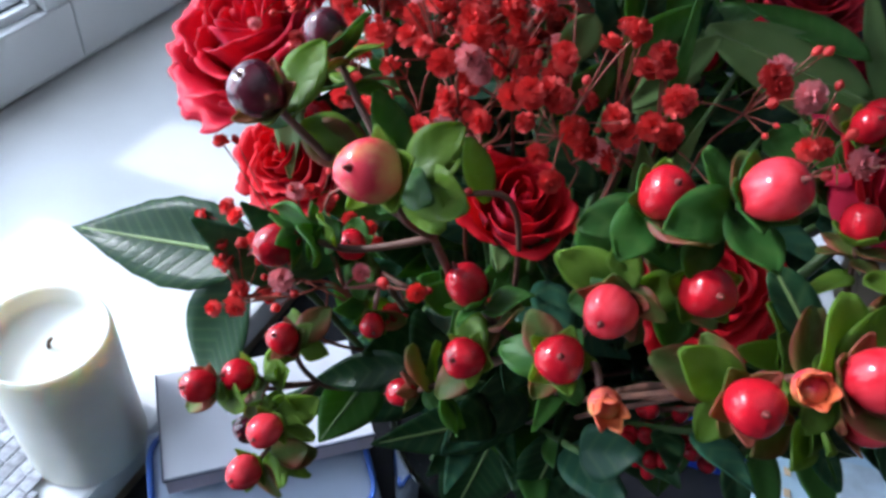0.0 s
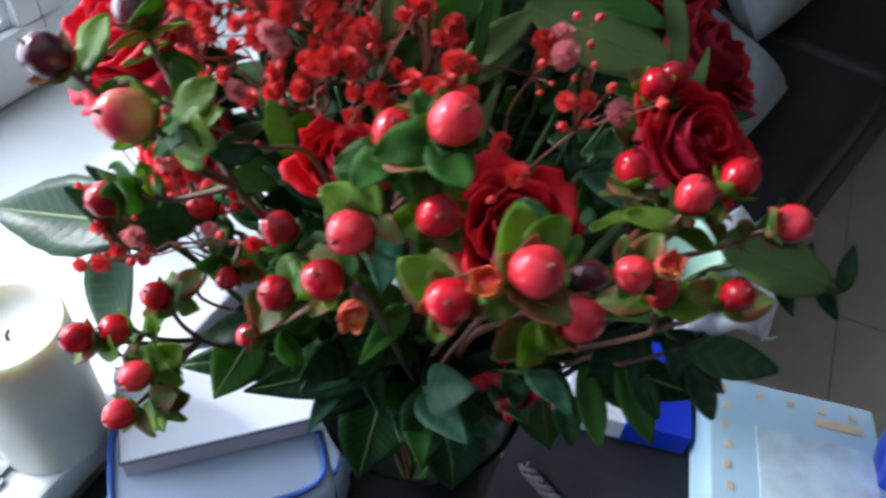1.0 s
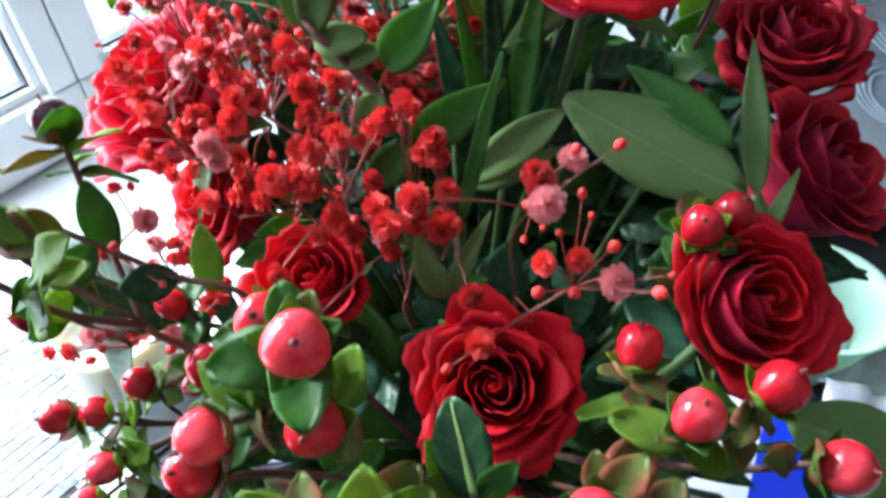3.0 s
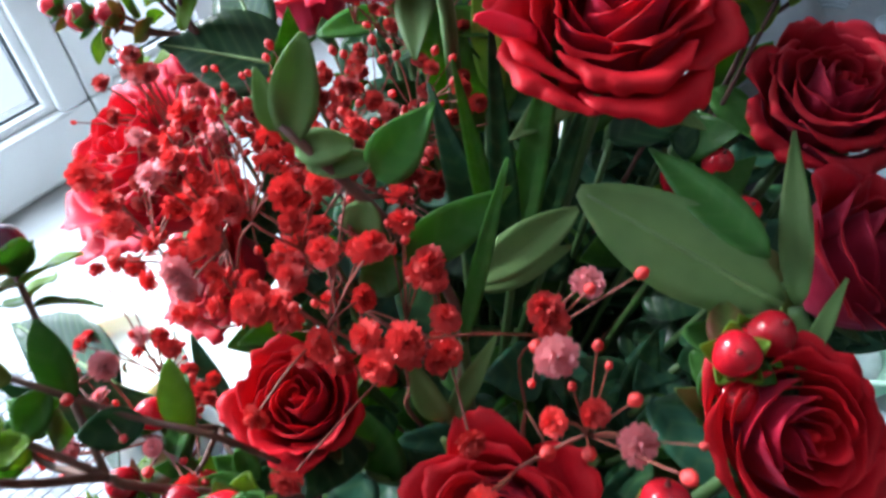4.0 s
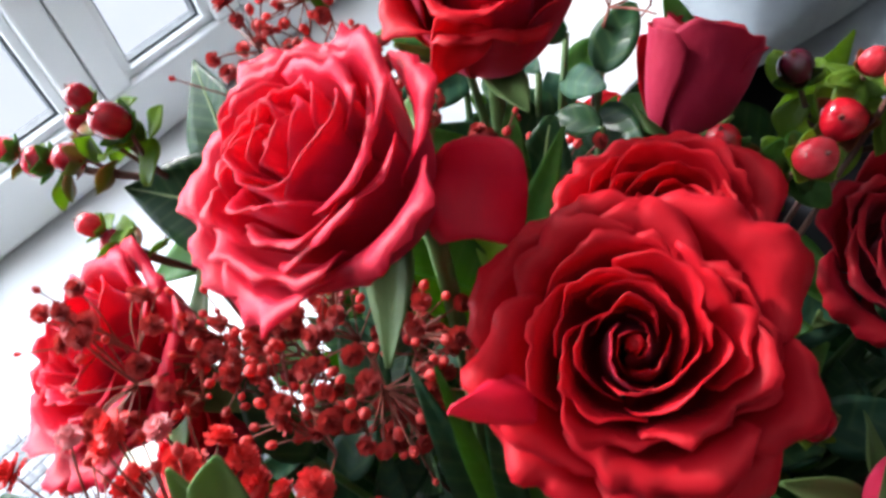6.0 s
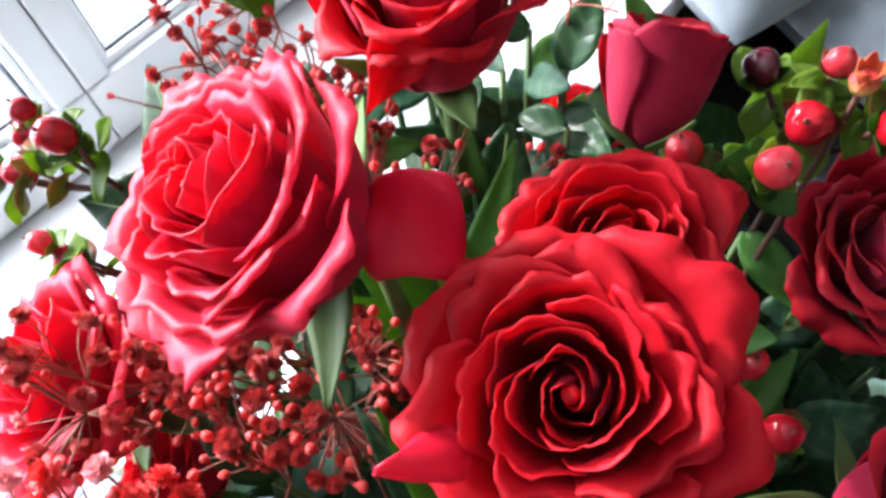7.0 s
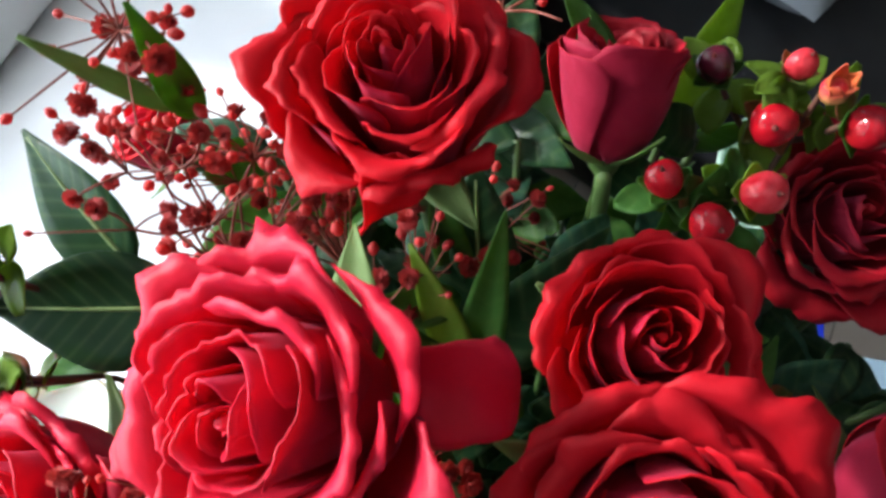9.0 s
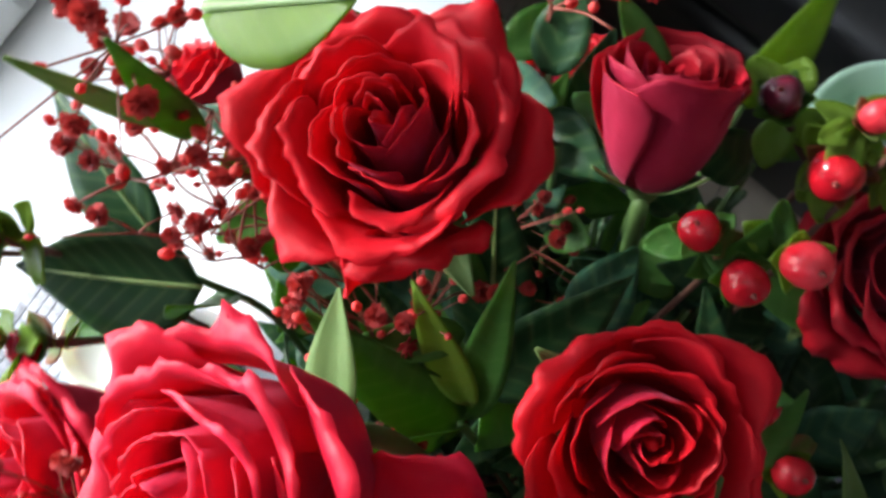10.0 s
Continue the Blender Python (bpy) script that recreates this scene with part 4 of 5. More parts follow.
# --- gypsophila: ruffled little pompons
def pompon(seed):
    rng = random.Random(seed)
    verts, faces = [], []
    for ring, (n, tilt, L) in enumerate(((9, -8, 0.95), (9, 20, 1.0), (7, 45, 0.95), (5, 72, 0.85))):
        for i in range(n):
            a = 2 * math.pi * (i + 0.5 * ring) / n + rng.uniform(-0.15, 0.15)
            t = radians(tilt + rng.uniform(-8, 8))
            out, up = Vector((math.cos(a), math.sin(a), 0)), Vector((0, 0, 1))
            side = Vector((-math.sin(a), math.cos(a), 0))
            d = out * math.cos(t) + up * math.sin(t)
            k = len(verts)
            L2 = L * rng.uniform(0.88, 1.1)
            w = 0.46
            for y, x, z in ((0.05, -0.08, 0), (0.05, 0.08, 0), (0.62, -w * 0.9, 0.08), (0.62, 0, -0.06), (0.62, w * 0.9, 0.08), (1.0, -w, -0.05), (1.06, -w * 0.4, 0.12), (0.93, 0, -0.04), (1.06, w * 0.4, 0.12), (1.0, w, -0.05)):
                nrm = side.cross(d)
                verts.append((d * y + side * x * 0.9 + nrm * z) * L2 - up * 0.25)
            faces += [(k, k + 1, k + 3), (k, k + 3, k + 2), (k + 1, k + 4, k + 3), (k + 2, k + 3, k + 7, k + 6), (k + 2, k + 6, k + 5), (k + 3, k + 4, k + 8, k + 7), (k + 4, k + 9, k + 8)]
    return verts, faces


GYP = {}
for nm in ("gyp", "gyp_pink", "gyp_dusky"):
    GYP[nm] = []
    for k in range(3):
        v, f = pompon(k + 7)
        me = bpy.data.meshes.new("flower")
        me.from_pydata([tuple(q * 0.0041) for q in v], [], f)
        me.update()
        me.shade_smooth()
        me.materials.append(M[nm])
        GYP[nm].append(me)
BUDV, BUDF = lathe([(0, -1.2), (0.5, -1.0), (0.95, -0.2), (0.8, 0.5), (0.3, 1.0), (0, 1.05)], 8)
GBUD = bpy.data.meshes.new("bud")
GBUD.from_pydata([(x * 0.0015, y * 0.0015, z * 0.0016) for x, y, z in BUDV], [], BUDF)
GBUD.update()
GBUD.shade_smooth()
GBUD.materials.append(M["gyp"])


def gypsophila(root, flowers, label, seed, extra=0, spread=(0.03, 0.03, 0.025), center=None, buds=10, pink=0.07, size=1.0):
    """A spray: thin branching stems, pompon flowers where given, more scattered round the centre, and buds."""
    rng = random.Random(seed)
    root = Vector(root)
    ob = thing("gypsophila_spray", label, "flowers", "gypsophila sprays in the bouquet", root)
    pts = [(Vector(q[:3]), len(q) > 3) for q in flowers]
    if extra:
        c = Vector(center)
        for _ in range(extra):
            d = Vector((rng.gauss(0, 1), rng.gauss(0, 1), rng.gauss(0, 1)))
            d = d.normalized() * rng.uniform(0.35, 1.0) ** 0.5
            pts.append((c + Vector((d.x * spread[0], d.y * spread[1], d.z * spread[2])), rng.random() < pink))
    bits = [tube([q - root for q in stem_to(root, (0, 0, 1), seed)], 0.0010, 0.0008, 6)]
    hubs = []
    for p, _ in sorted(pts, key=lambda q: (q[0] - root).length)[:: 3]:
        h = root.lerp(p, rng.uniform(0.6, 0.86)) + Vector((rng.uniform(-1, 1), rng.uniform(-1, 1), rng.uniform(-1, 1))) * 0.005
        near = [q for q in hubs if (q - root).length < (h - root).length * 0.85]
        s = min(near, key=lambda q: (q - h).length) if near else root
        bend = Vector((rng.uniform(-1, 1), rng.uniform(-1, 1), rng.uniform(-0.4, 1))) * 0.18 * (h - s).length
        hubs.append(h)
        bits.append(tube([s - root, (h + s) * 0.5 - root + bend, h - root], 0.0005, 0.0004, 5, 3))
    for p, pale in pts:
        h = min(hubs, key=lambda q: (q - p).length)
        d = (p - h)
        if d.length < 1e-4:
            d = Vector((0, 0, 0.004))
        bits.append(tube([h - root, h - root + d * 0.5 + Vector((rng.uniform(-1, 1), rng.uniform(-1, 1), 1.5)) * 0.001, p - root], 0.00035, 0.0003, 4, 3))
        axis = d.normalized() + Vector((rng.uniform(-0.4, 0.4), rng.uniform(-0.8, 0.1), rng.uniform(-0.1, 0.5)))
        k = size * rng.uniform(0.72, 1.08)
        # sprays of small flowers get the red with shade mixed into it
        shared("flower", rng.choice(GYP["gyp_pink" if pale else "gyp_dusky" if size < 0.76 else "gyp"]), Matrix.Translation(p - root) @ frame_of(axis, rng.uniform(0, 6)) @ Matrix.Diagonal((k, k, k * 1.1, 1)), ob)
    for _ in range(buds):
        p = rng.choice(pts)[0] + Vector((rng.uniform(-1, 1), rng.uniform(-1, 1), rng.uniform(-1, 1))) * 0.011
        h = min(hubs, key=lambda q: (q - p).length)
        bits.append(tube([h - root, (h + p) * 0.5 - root, p - root], 0.00028, 0.00022, 4, 2))
        shared("bud", GBUD, Matrix.Translation(p - root) @ frame_of(p - h) @ Matrix.Scale(rng.uniform(0.6, 1.2), 4), ob)
    v, f = joined(bits)
    mesh_object("stem", v, f, "gyp_stem", ob, "thin red-brown branching stem")
    return ob


gypsophila((0.03, 0.205, 0.47), [(0.020, 0.174, 0.543, 1), (0.004, 0.195, 0.551, 1), (0.023, 0.172, 0.540, 1), (0.033, 0.177, 0.531), (0.022, 0.185, 0.543), (0.007, 0.183, 0.540), (0.037, 0.174, 0.536), (0.044, 0.183, 0.536), (0.046, 0.180, 0.542), (0.048, 0.193, 0.537), (0.011, 0.202, 0.544), (0.020, 0.200, 0.538), (0.038, 0.174, 0.533)],
           "red gypsophila spray with a few pale pink flowers", 301, 52, (0.042, 0.028, 0.030), (0.008, 0.205, 0.528), 26)
gypsophila((0.06, 0.205, 0.46), [(0.077, 0.191, 0.538), (0.070, 0.167, 0.533), (0.058, 0.191, 0.524), (0.066, 0.202, 0.543), (0.057, 0.223, 0.530), (0.075, 0.193, 0.541), (0.077, 0.170, 0.540), (0.052, 0.175, 0.523), (0.093, 0.162, 0.517), (0.050, 0.219, 0.555), (0.065, 0.187, 0.55), (0.055, 0.144, 0.515), (0.044, 0.154, 0.521)],
           "orange-red gypsophila spray above the roses", 302, 20, (0.035, 0.022, 0.022), (0.055, 0.19, 0.522), 16)
gypsophila((0.10, 0.195, 0.48), [(0.112, 0.197, 0.539, 1), (0.109, 0.170, 0.546, 1), (0.104, 0.184, 0.543), (0.128, 0.163, 0.532, 1), (0.110, 0.162, 0.535), (0.118, 0.168, 0.532), (0.106, 0.182, 0.541), (0.076, 0.171, 0.539), (0.098, 0.150, 0.515)],
           "loose gypsophila spray with pink-tipped flowers", 303, 0, buds=14)
gypsophila((-0.02, 0.185, 0.42), [(-0.063, 0.218, 0.471), (-0.057, 0.190, 0.437), (-0.070, 0.205, 0.445), (-0.055, 0.191, 0.464), (-0.035, 0.174, 0.466, 1), (-0.044, 0.152, 0.458), (-0.050, 0.150, 0.459), (-0.028, 0.152, 0.474, 1), (0.006, 0.162, 0.450), (0.013, 0.151, 0.475), (-0.005, 0.160, 0.472, 1), (-0.002, 0.150, 0.530, 1), (0.015, 0.150, 0.538, 1)],
           "red gypsophila spray hanging over the sill side", 304, 22, (0.035, 0.025, 0.03), (-0.035, 0.185, 0.455), 34, size=0.85)
gypsophila((0.035, 0.265, 0.46), [], "dense red gypsophila behind the crimson rose", 305, 84, (0.044, 0.028, 0.024), (0.036, 0.262, 0.518), 90, 0.0, 0.72)
gypsophila((0.01, 0.34, 0.50), [(-0.003, 0.351, 0.606), (0.006, 0.345, 0.612), (-0.009, 0.353, 0.575), (0.0, 0.345, 0.590), (-0.020, 0.349, 0.555), (0.012, 0.335, 0.60)], "feathery red gypsophila against the bright sill", 306, 26, (0.028, 0.03, 0.040), (-0.010, 0.350, 0.555), 44, 0.0, 0.72)
gypsophila((0.075, 0.40, 0.49), [], "red gypsophila spray standing above the bud", 307, 30, (0.036, 0.022, 0.016), (0.098, 0.415, 0.556), 24, 0.1, 0.85)
gypsophila((0.05, 0.36, 0.44), [(0.072, 0.344, 0.520), (0.073, 0.322, 0.533), (0.087, 0.336, 0.537), (0.068, 0.345, 0.516), (0.055, 0.309, 0.55)], "small red gypsophila twigs among the stems", 308, 10, (0.035, 0.03, 0.025), (0.07, 0.34, 0.50), 24, 0.0, 0.7)
gypsophila((-0.02, 0.27, 0.47), [], "red gypsophila over the crimson roses", 309, 30, (0.03, 0.025, 0.03), (-0.035, 0.245, 0.520), 20, 0.03, 0.75)

gypsophila((0.023, 0.264, 0.459), [], "red gypsophila, darkened as in shade, against the white sill", 310, 34, (0.02, 0.016, 0.018), (0.001, 0.262, 0.519), 60, 0.0, 0.7)
gypsophila((0.05, 0.307, 0.475), [], "red gypsophila twigs, darkened as in shade, between the open roses", 311, 22, (0.03, 0.022, 0.014), (0.039, 0.323, 0.535), 46, 0.0, 0.7)
gypsophila((0.028, 0.318, 0.481), [], "red gypsophila, darkened as in shade, beside the tall rose", 312, 26, (0.026, 0.02, 0.024), (0.008, 0.339, 0.541), 50, 0.0, 0.7)

# a knot of small dark red berries at the vase's rim
knot = thing("berry_cluster", "cluster of small dark red berries over the vase rim", "berries", at=(0.114, 0.156, 0.391))
rng = random.Random(9)
bits = []
for i in range(22):
    d = Vector((rng.gauss(0, 1), rng.gauss(0, 1), rng.gauss(0, 1))).normalized() * rng.uniform(0.4, 1.0)
    p = Vector((d.x * 0.022, d.y * 0.015, d.z * 0.018))
    shared("berry", berry_mesh["berry"], Matrix.Translation(p) @ frame_of(d) @ Matrix.Scale(0.58, 4), knot)
    bits.append(tube([(0, 0.02, -0.02), p * 0.5 + Vector((0, 0.008, -0.006)), p], 0.0006, 0.0005, 4, 3))
bits.append(tube([q - Vector((0.114, 0.156, 0.391)) for q in stem_to((0.117, 0.187, 0.355), (0, -0.5, 0.8), 9)], 0.0014, 0.0012, 6))
v, f = joined(bits)
mesh_object("stem", v, f, "brown", knot)

# --- foliage
def sprig(points, leaves, label, stem_mat="stem", r=0.0014, seed=1, group="leafy sprigs in the bouquet"):
    """A leafy sprig: a stem through points; leaves as (base, tip, width, material, up)."""
    o = Vector(points[-1])
    ob = thing("leaf_sprig", label, "foliage", group, o)
    v, f = tube([Vector(q) - o for q in points], r * 1.2, r, 7)
    mesh_object("stem", v, f, stem_mat, ob)
    for k, (b, t, w, m, up, *more) in enumerate(leaves):
        kw = more[0] if more else {}
        add_leaf(ob, Vector(b) - o, Vector(t) - o, w, m, up, seed=seed * 31 + k, **kw)
    return ob


RIB = {"rib": True, "bend": 0.06, "fold": 0.12, "blunt": 0.75}
sprig([NECK + Vector((0.02, -0.02, 0)), (0.13, 0.185, 0.42), (0.158, 0.190, 0.485), (0.167, 0.212, 0.508), (0.163, 0.220, 0.516)],
      [((0.160, 0.221, 0.5145), (0.1035, 0.239, 0.527), 0.0255, "leaf_pale", (0.1, -0.75, 0.65), RIB),
       ((0.164, 0.221, 0.515), (0.154, 0.250, 0.548), 0.0075, "leaf_pale", (-0.3, -0.6, 0.7), {"bend": 0.1}),
       ((0.153, 0.222, 0.530), (0.119, 0.260, 0.532), 0.0110, "leaf", (0, -0.6, 0.8)),
       ((0.165, 0.205, 0.508), (0.174, 0.226, 0.524), 0.004, "leaf_pale", (0, -0.6, 0.8))], "sprig with one broad pale leaf on a curved stalk", seed=2, r=0.002)
sprig([NECK + Vector((0, -0.01, 0)), (0.075, 0.21, 0.42), (0.078, 0.207, 0.50), (0.060, 0.207, 0.535), (0.036, 0.208, 0.562)],
      [((0.037, 0.208, 0.557), (0.045, 0.208, 0.585), 0.0115, "leaf_pale", (0.2, -0.9, 0.3), {"blunt": 0.7}),
       ((0.035, 0.208, 0.560), (0.032, 0.208, 0.576), 0.0065, "leaf_pale", (0.2, -0.9, 0.3)),
       ((0.038, 0.208, 0.555), (0.053, 0.207, 0.560), 0.0095, "leaf_pale", (0.0, -0.9, 0.4), {"blunt": 0.6}),
       ((0.040, 0.208, 0.550), (0.058, 0.207, 0.556), 0.0075, "leaf_pale", (0.0, -0.9, 0.4), {"blunt": 0.6}),
       ((0.056, 0.206, 0.543), (0.050, 0.205, 0.522), 0.0110, "leaf_pale", (0.0, -0.9, 0.4)),
       ((0.065, 0.201, 0.530), (0.050, 0.200, 0.508), 0.0110, "leaf", (0.0, -0.9, 0.4)),
       ((0.066, 0.201, 0.530), (0.090, 0.212, 0.548), 0.0120, "leaf", (0.0, -0.9, 0.4)),
       ((0.058, 0.208, 0.550), (0.072, 0.210, 0.571), 0.0120, "leaf", (0.0, -0.9, 0.4))], "sprig of small pale rounded leaves in pairs", "brown", seed=3)
sprig([NECK + Vector((0.005, -0.01, 0)), (0.085, 0.21, 0.40), (0.084, 0.195, 0.47), (0.083, 0.192, 0.512)],
      [((0.079, 0.217, 0.506), (0.105, 0.229, 0.529), 0.0130, "leaf_pale", (0.0, -0.8, 0.6), {"blunt": 0.75, "bend": 0.05}),
       ((0.080, 0.217, 0.504), (0.105, 0.229, 0.514), 0.0090, "leaf_pale", (0.0, -0.8, 0.6)),
       ((0.081, 0.178, 0.495), (0.074, 0.176, 0.519), 0.0085, "leaf_pale", (0.0, -0.9, 0.5)),
       ((0.082, 0.178, 0.494), (0.092, 0.184, 0.524), 0.0050, "leaf_pale", (0.0, -0.9, 0.5)),
       ((0.083, 0.192, 0.512), (0.088, 0.212, 0.556), 0.0040, "leaf", (0.0, -0.9, 0.5))], "sprig of narrow pale leaves", seed=4)
sprig([NECK + Vector((0.01, -0.02, 0)), (0.092, 0.17, 0.40), (0.104, 0.125, 0.480), (0.106, 0.113, 0.5145)],
      [((0.106, 0.1125, 0.5145), (0.0965, 0.1285, 0.5245), 0.0125, "leaf_dark", (0.3, -0.85, 0.5), {"blunt": 0.6, "rib": True, "bend": 0.05}),
       ((0.106, 0.1125, 0.513), (0.1135, 0.118, 0.521), 0.007, "leaf", (0, -0.8, 0.6), {"blunt": 0.7}),
       ((0.105, 0.114, 0.508), (0.090, 0.112, 0.511), 0.008, "leaf_lime", (0, -0.8, 0.6), {"blunt": 0.7})], "dark oval leaf standing before the low rose", "brown", seed=12)
sprig([NECK + Vector((0.035, -0.02, 0)), (0.135, 0.185, 0.36), (0.150, 0.155, 0.425), (0.1497, 0.1446, 0.4297), (0.1722, 0.146, 0.4406)],
      [((0.1722, 0.146, 0.4406), (0.2025, 0.1334, 0.4479), 0.0160, "leaf_dark", (0.1, -0.6, 0.8), {"blunt": 0.8, "bend": 0.08}),
       ((0.1674, 0.1493, 0.441), (0.1761, 0.1311, 0.431), 0.0115, "leaf_dark", (0.1, -0.6, 0.8), {"blunt": 0.8, "bend": 0.08}),
       ((0.1497, 0.1446, 0.4297), (0.1626, 0.1187, 0.4167), 0.0130, "leaf", (0.1, -0.6, 0.8), {"blunt": 0.8, "bend": 0.08}),
       ((0.1538, 0.1432, 0.4302), (0.1647, 0.1262, 0.4224), 0.0110, "leaf_dark", (0.1, -0.6, 0.8), {"blunt": 0.8, "bend": 0.08}),
       ((0.1742, 0.1406, 0.4373), (0.1827, 0.1231, 0.4288), 0.0115, "leaf_dark", (0.1, -0.6, 0.8), {"blunt": 0.8, "bend": 0.08}),
       ((0.1291, 0.1399, 0.4196), (0.1337, 0.1209, 0.4082), 0.0115, "leaf_dark", (0.1, -0.6, 0.8), {"blunt": 0.8, "bend": 0.08}),
       ((0.1363, 0.1462, 0.4264), (0.1443, 0.12, 0.4108), 0.0120, "leaf", (0.1, -0.6, 0.8), {"blunt": 0.8, "bend": 0.08}),
       ((0.1595, 0.1532, 0.4407), (0.1396, 0.1389, 0.422), 0.0220, "leaf_dark", (0.1, -0.6, 0.8), {"blunt": 0.8, "bend": 0.08})], "branch of dark oval leaflets hanging beside the blue pack", "brown", seed=13, r=0.0009)
sprig([NECK + Vector((-0.01, -0.01, 0)), (0.05, 0.18, 0.42), (0.037, 0.1515, 0.511), (0.019, 0.1476, 0.5206), (-0.004, 0.1425, 0.537)],
      [((0.019, 0.1476, 0.5206), (0.0085, 0.1385, 0.523), 0.0100, "leaf_dark", (0.2, -0.7, 0.7), {"blunt": 0.7}),
       ((0.006, 0.145, 0.529), (-0.002, 0.152, 0.545), 0.0095, "leaf", (0.2, -0.7, 0.7), {"blunt": 0.7}),
       ((-0.004, 0.1425, 0.537), (-0.016, 0.140, 0.541), 0.0080, "leaf_red", (0.2, -0.7, 0.7), {"blunt": 0.7}),
       ((0.002, 0.144, 0.532), (-0.004, 0.134, 0.525), 0.0090, "leaf", (0.2, -0.7, 0.7), {"blunt": 0.7}),
       ((0.028, 0.149, 0.516), (0.022, 0.158, 0.530), 0.0085, "leaf_lime", (0.2, -0.7, 0.7), {"blunt": 0.7})], "thin brown twig with oval green leaves over the sill", "brown", seed=14, r=0.0008)
sprig([NECK + Vector((-0.01, -0.03, 0)), (0.07, 0.19, 0.36), (0.058, 0.1565, 0.4046)],
      [((0.058, 0.1565, 0.4046), (0.0033, 0.1403, 0.4005), 0.019, "leaf_dark", (0.1, -0.6, 0.8), {"bend": 0.05, "rib": True}),
       ((0.0603, 0.1559, 0.4103), (0.032, 0.1457, 0.4175), 0.015, "leaf_dark", (0.1, -0.6, 0.8), {"bend": 0.05})], "long dark leaf reaching over the white carton", seed=15)
# serrated dark leaf reaching over the sill, and one hanging below it
sprig([NECK + Vector((-0.03, 0, 0)), (0.0, 0.205, 0.36), (-0.03, 0.195, 0.42), (-0.050, 0.190, 0.440)],
      [((-0.048, 0.190, 0.441), (-0.128, 0.216, 0.420), 0.034, "leaf_dark", (0.2, -0.55, 0.8), {"rib": True, "bend": 0.02, "fold": 0.2, "teeth": 0.04, "point": 0.9}),
       ((-0.050, 0.188, 0.432), (-0.078, 0.170, 0.372), 0.030, "leaf_dark", (-0.5, -0.7, 0.3), {"bend": 0.2}),
       ((-0.030, 0.188, 0.435), (-0.060, 0.172, 0.470), 0.020, "leaf_bluish", (-0.3, -0.7, 0.6)),
       ((-0.015, 0.170, 0.46), (-0.035, 0.150, 0.50), 0.016, "leaf_bluish", (0, -0.8, 0.6))], "dark serrated leaf reaching over the white sill", seed=5)
# big veined leaf by the window
sprig([NECK + Vector((-0.02, 0.02, 0)), (0.0, 0.30, 0.38), (-0.012, 0.32, 0.46), (-0.028, 0.325, 0.490)],
      [((-0.025, 0.322, 0.492), (-0.088, 0.318, 0.502), 0.038, "leaf_dark", (0.1, -0.5, 0.85), {"rib": True, "bend": 0.12, "fold": 0.25}),
       ((-0.047, 0.338, 0.488), (-0.085, 0.375, 0.515), 0.030, "leaf_dark", (-0.3, -0.4, 0.85), {"rib": True}),
       ((-0.040, 0.332, 0.480), (-0.090, 0.300, 0.462), 0.022, "leaf", (0, -0.4, 0.9)),
       ((-0.03, 0.325, 0.47), (-0.012, 0.302, 0.525), 0.020, "leaf", (0.4, -0.7, 0.5))], "dark veined broad leaves near the window", seed=6)
# fresh green leaves at the top
sprig([NECK + Vector((0.0, 0.03, 0)), (0.05, 0.36, 0.45), (0.030, 0.375, 0.56), (0.032, 0.372, 0.615)],
      [((0.030, 0.345, 0.616), (0.058, 0.338, 0.631), 0.019, "leaf_lime", (0.1, -0.45, 0.9), RIB),
       ((0.030, 0.372, 0.612), (0.030, 0.352, 0.636), 0.012, "leaf_lime", (0.4, -0.6, 0.7)),
       ((0.028, 0.375, 0.585), (-0.020, 0.375, 0.630), 0.010, "leaf", (0.4, -0.6, 0.7)),
       ((0.002, 0.343, 0.572), (-0.016, 0.340, 0.601), 0.0045, "leaf_pale", (0.4, -0.6, 0.7)),
       ((0.007, 0.342, 0.570), (0.009, 0.340, 0.606), 0.0085, "leaf", (0.4, -0.6, 0.7))], "fresh green leaves above the tall rose", seed=7)
sprig([NECK + Vector((0.03, 0.03, 0)), (0.12, 0.36, 0.38), (0.145, 0.415, 0.46)],
      [((0.145, 0.415, 0.458), (0.168, 0.440, 0.500), 0.020, "leaf_lime", (0.3, -0.8, 0.5)), ((0.14, 0.405, 0.45), (0.165, 0.385, 0.485), 0.018, "leaf", (0.3, -0.8, 0.5))], "bright green leaf behind the rosebud", seed=8)
# leaf between the roses, long strap leaves
sprig([NECK, (0.07, 0.28, 0.42), (0.066, 0.29, 0.51)],
      [((0.064, 0.290, 0.500), (0.034, 0.304, 0.550), 0.019, "leaf", (0.3, -0.6, 0.7), {"teeth": 0.05}), ((0.066, 0.312, 0.528), (0.038, 0.303, 0.537), 0.011, "leaf", (0, -0.5, 0.85)), ((0.066, 0.325, 0.49), (0.060, 0.332, 0.545), 0.011, "leaf", (0, -0.8, 0.6), {"blunt": 0.7}), ((0.066, 0.292, 0.50), (0.078, 0.318, 0.555), 0.012, "leaf", (0, -0.9, 0.4)),
       ((0.066, 0.290, 0.505), (0.048, 0.275, 0.540), 0.014, "leaf", (0.3, -0.8, 0.5)), ((0.068, 0.295, 0.51), (0.055, 0.315, 0.548), 0.010, "leaf_lime", (0, -0.6, 0.8)),
       ((0.068, 0.30, 0.5), (0.105, 0.325, 0.535), 0.022, "leaf_dark", (0, -0.7, 0.7)), ((0.07, 0.31, 0.49), (0.070, 0.345, 0.535), 0.024, "leaf_dark", (0, -0.7, 0.7), RIB)], "green leaves between the open roses", seed=9)
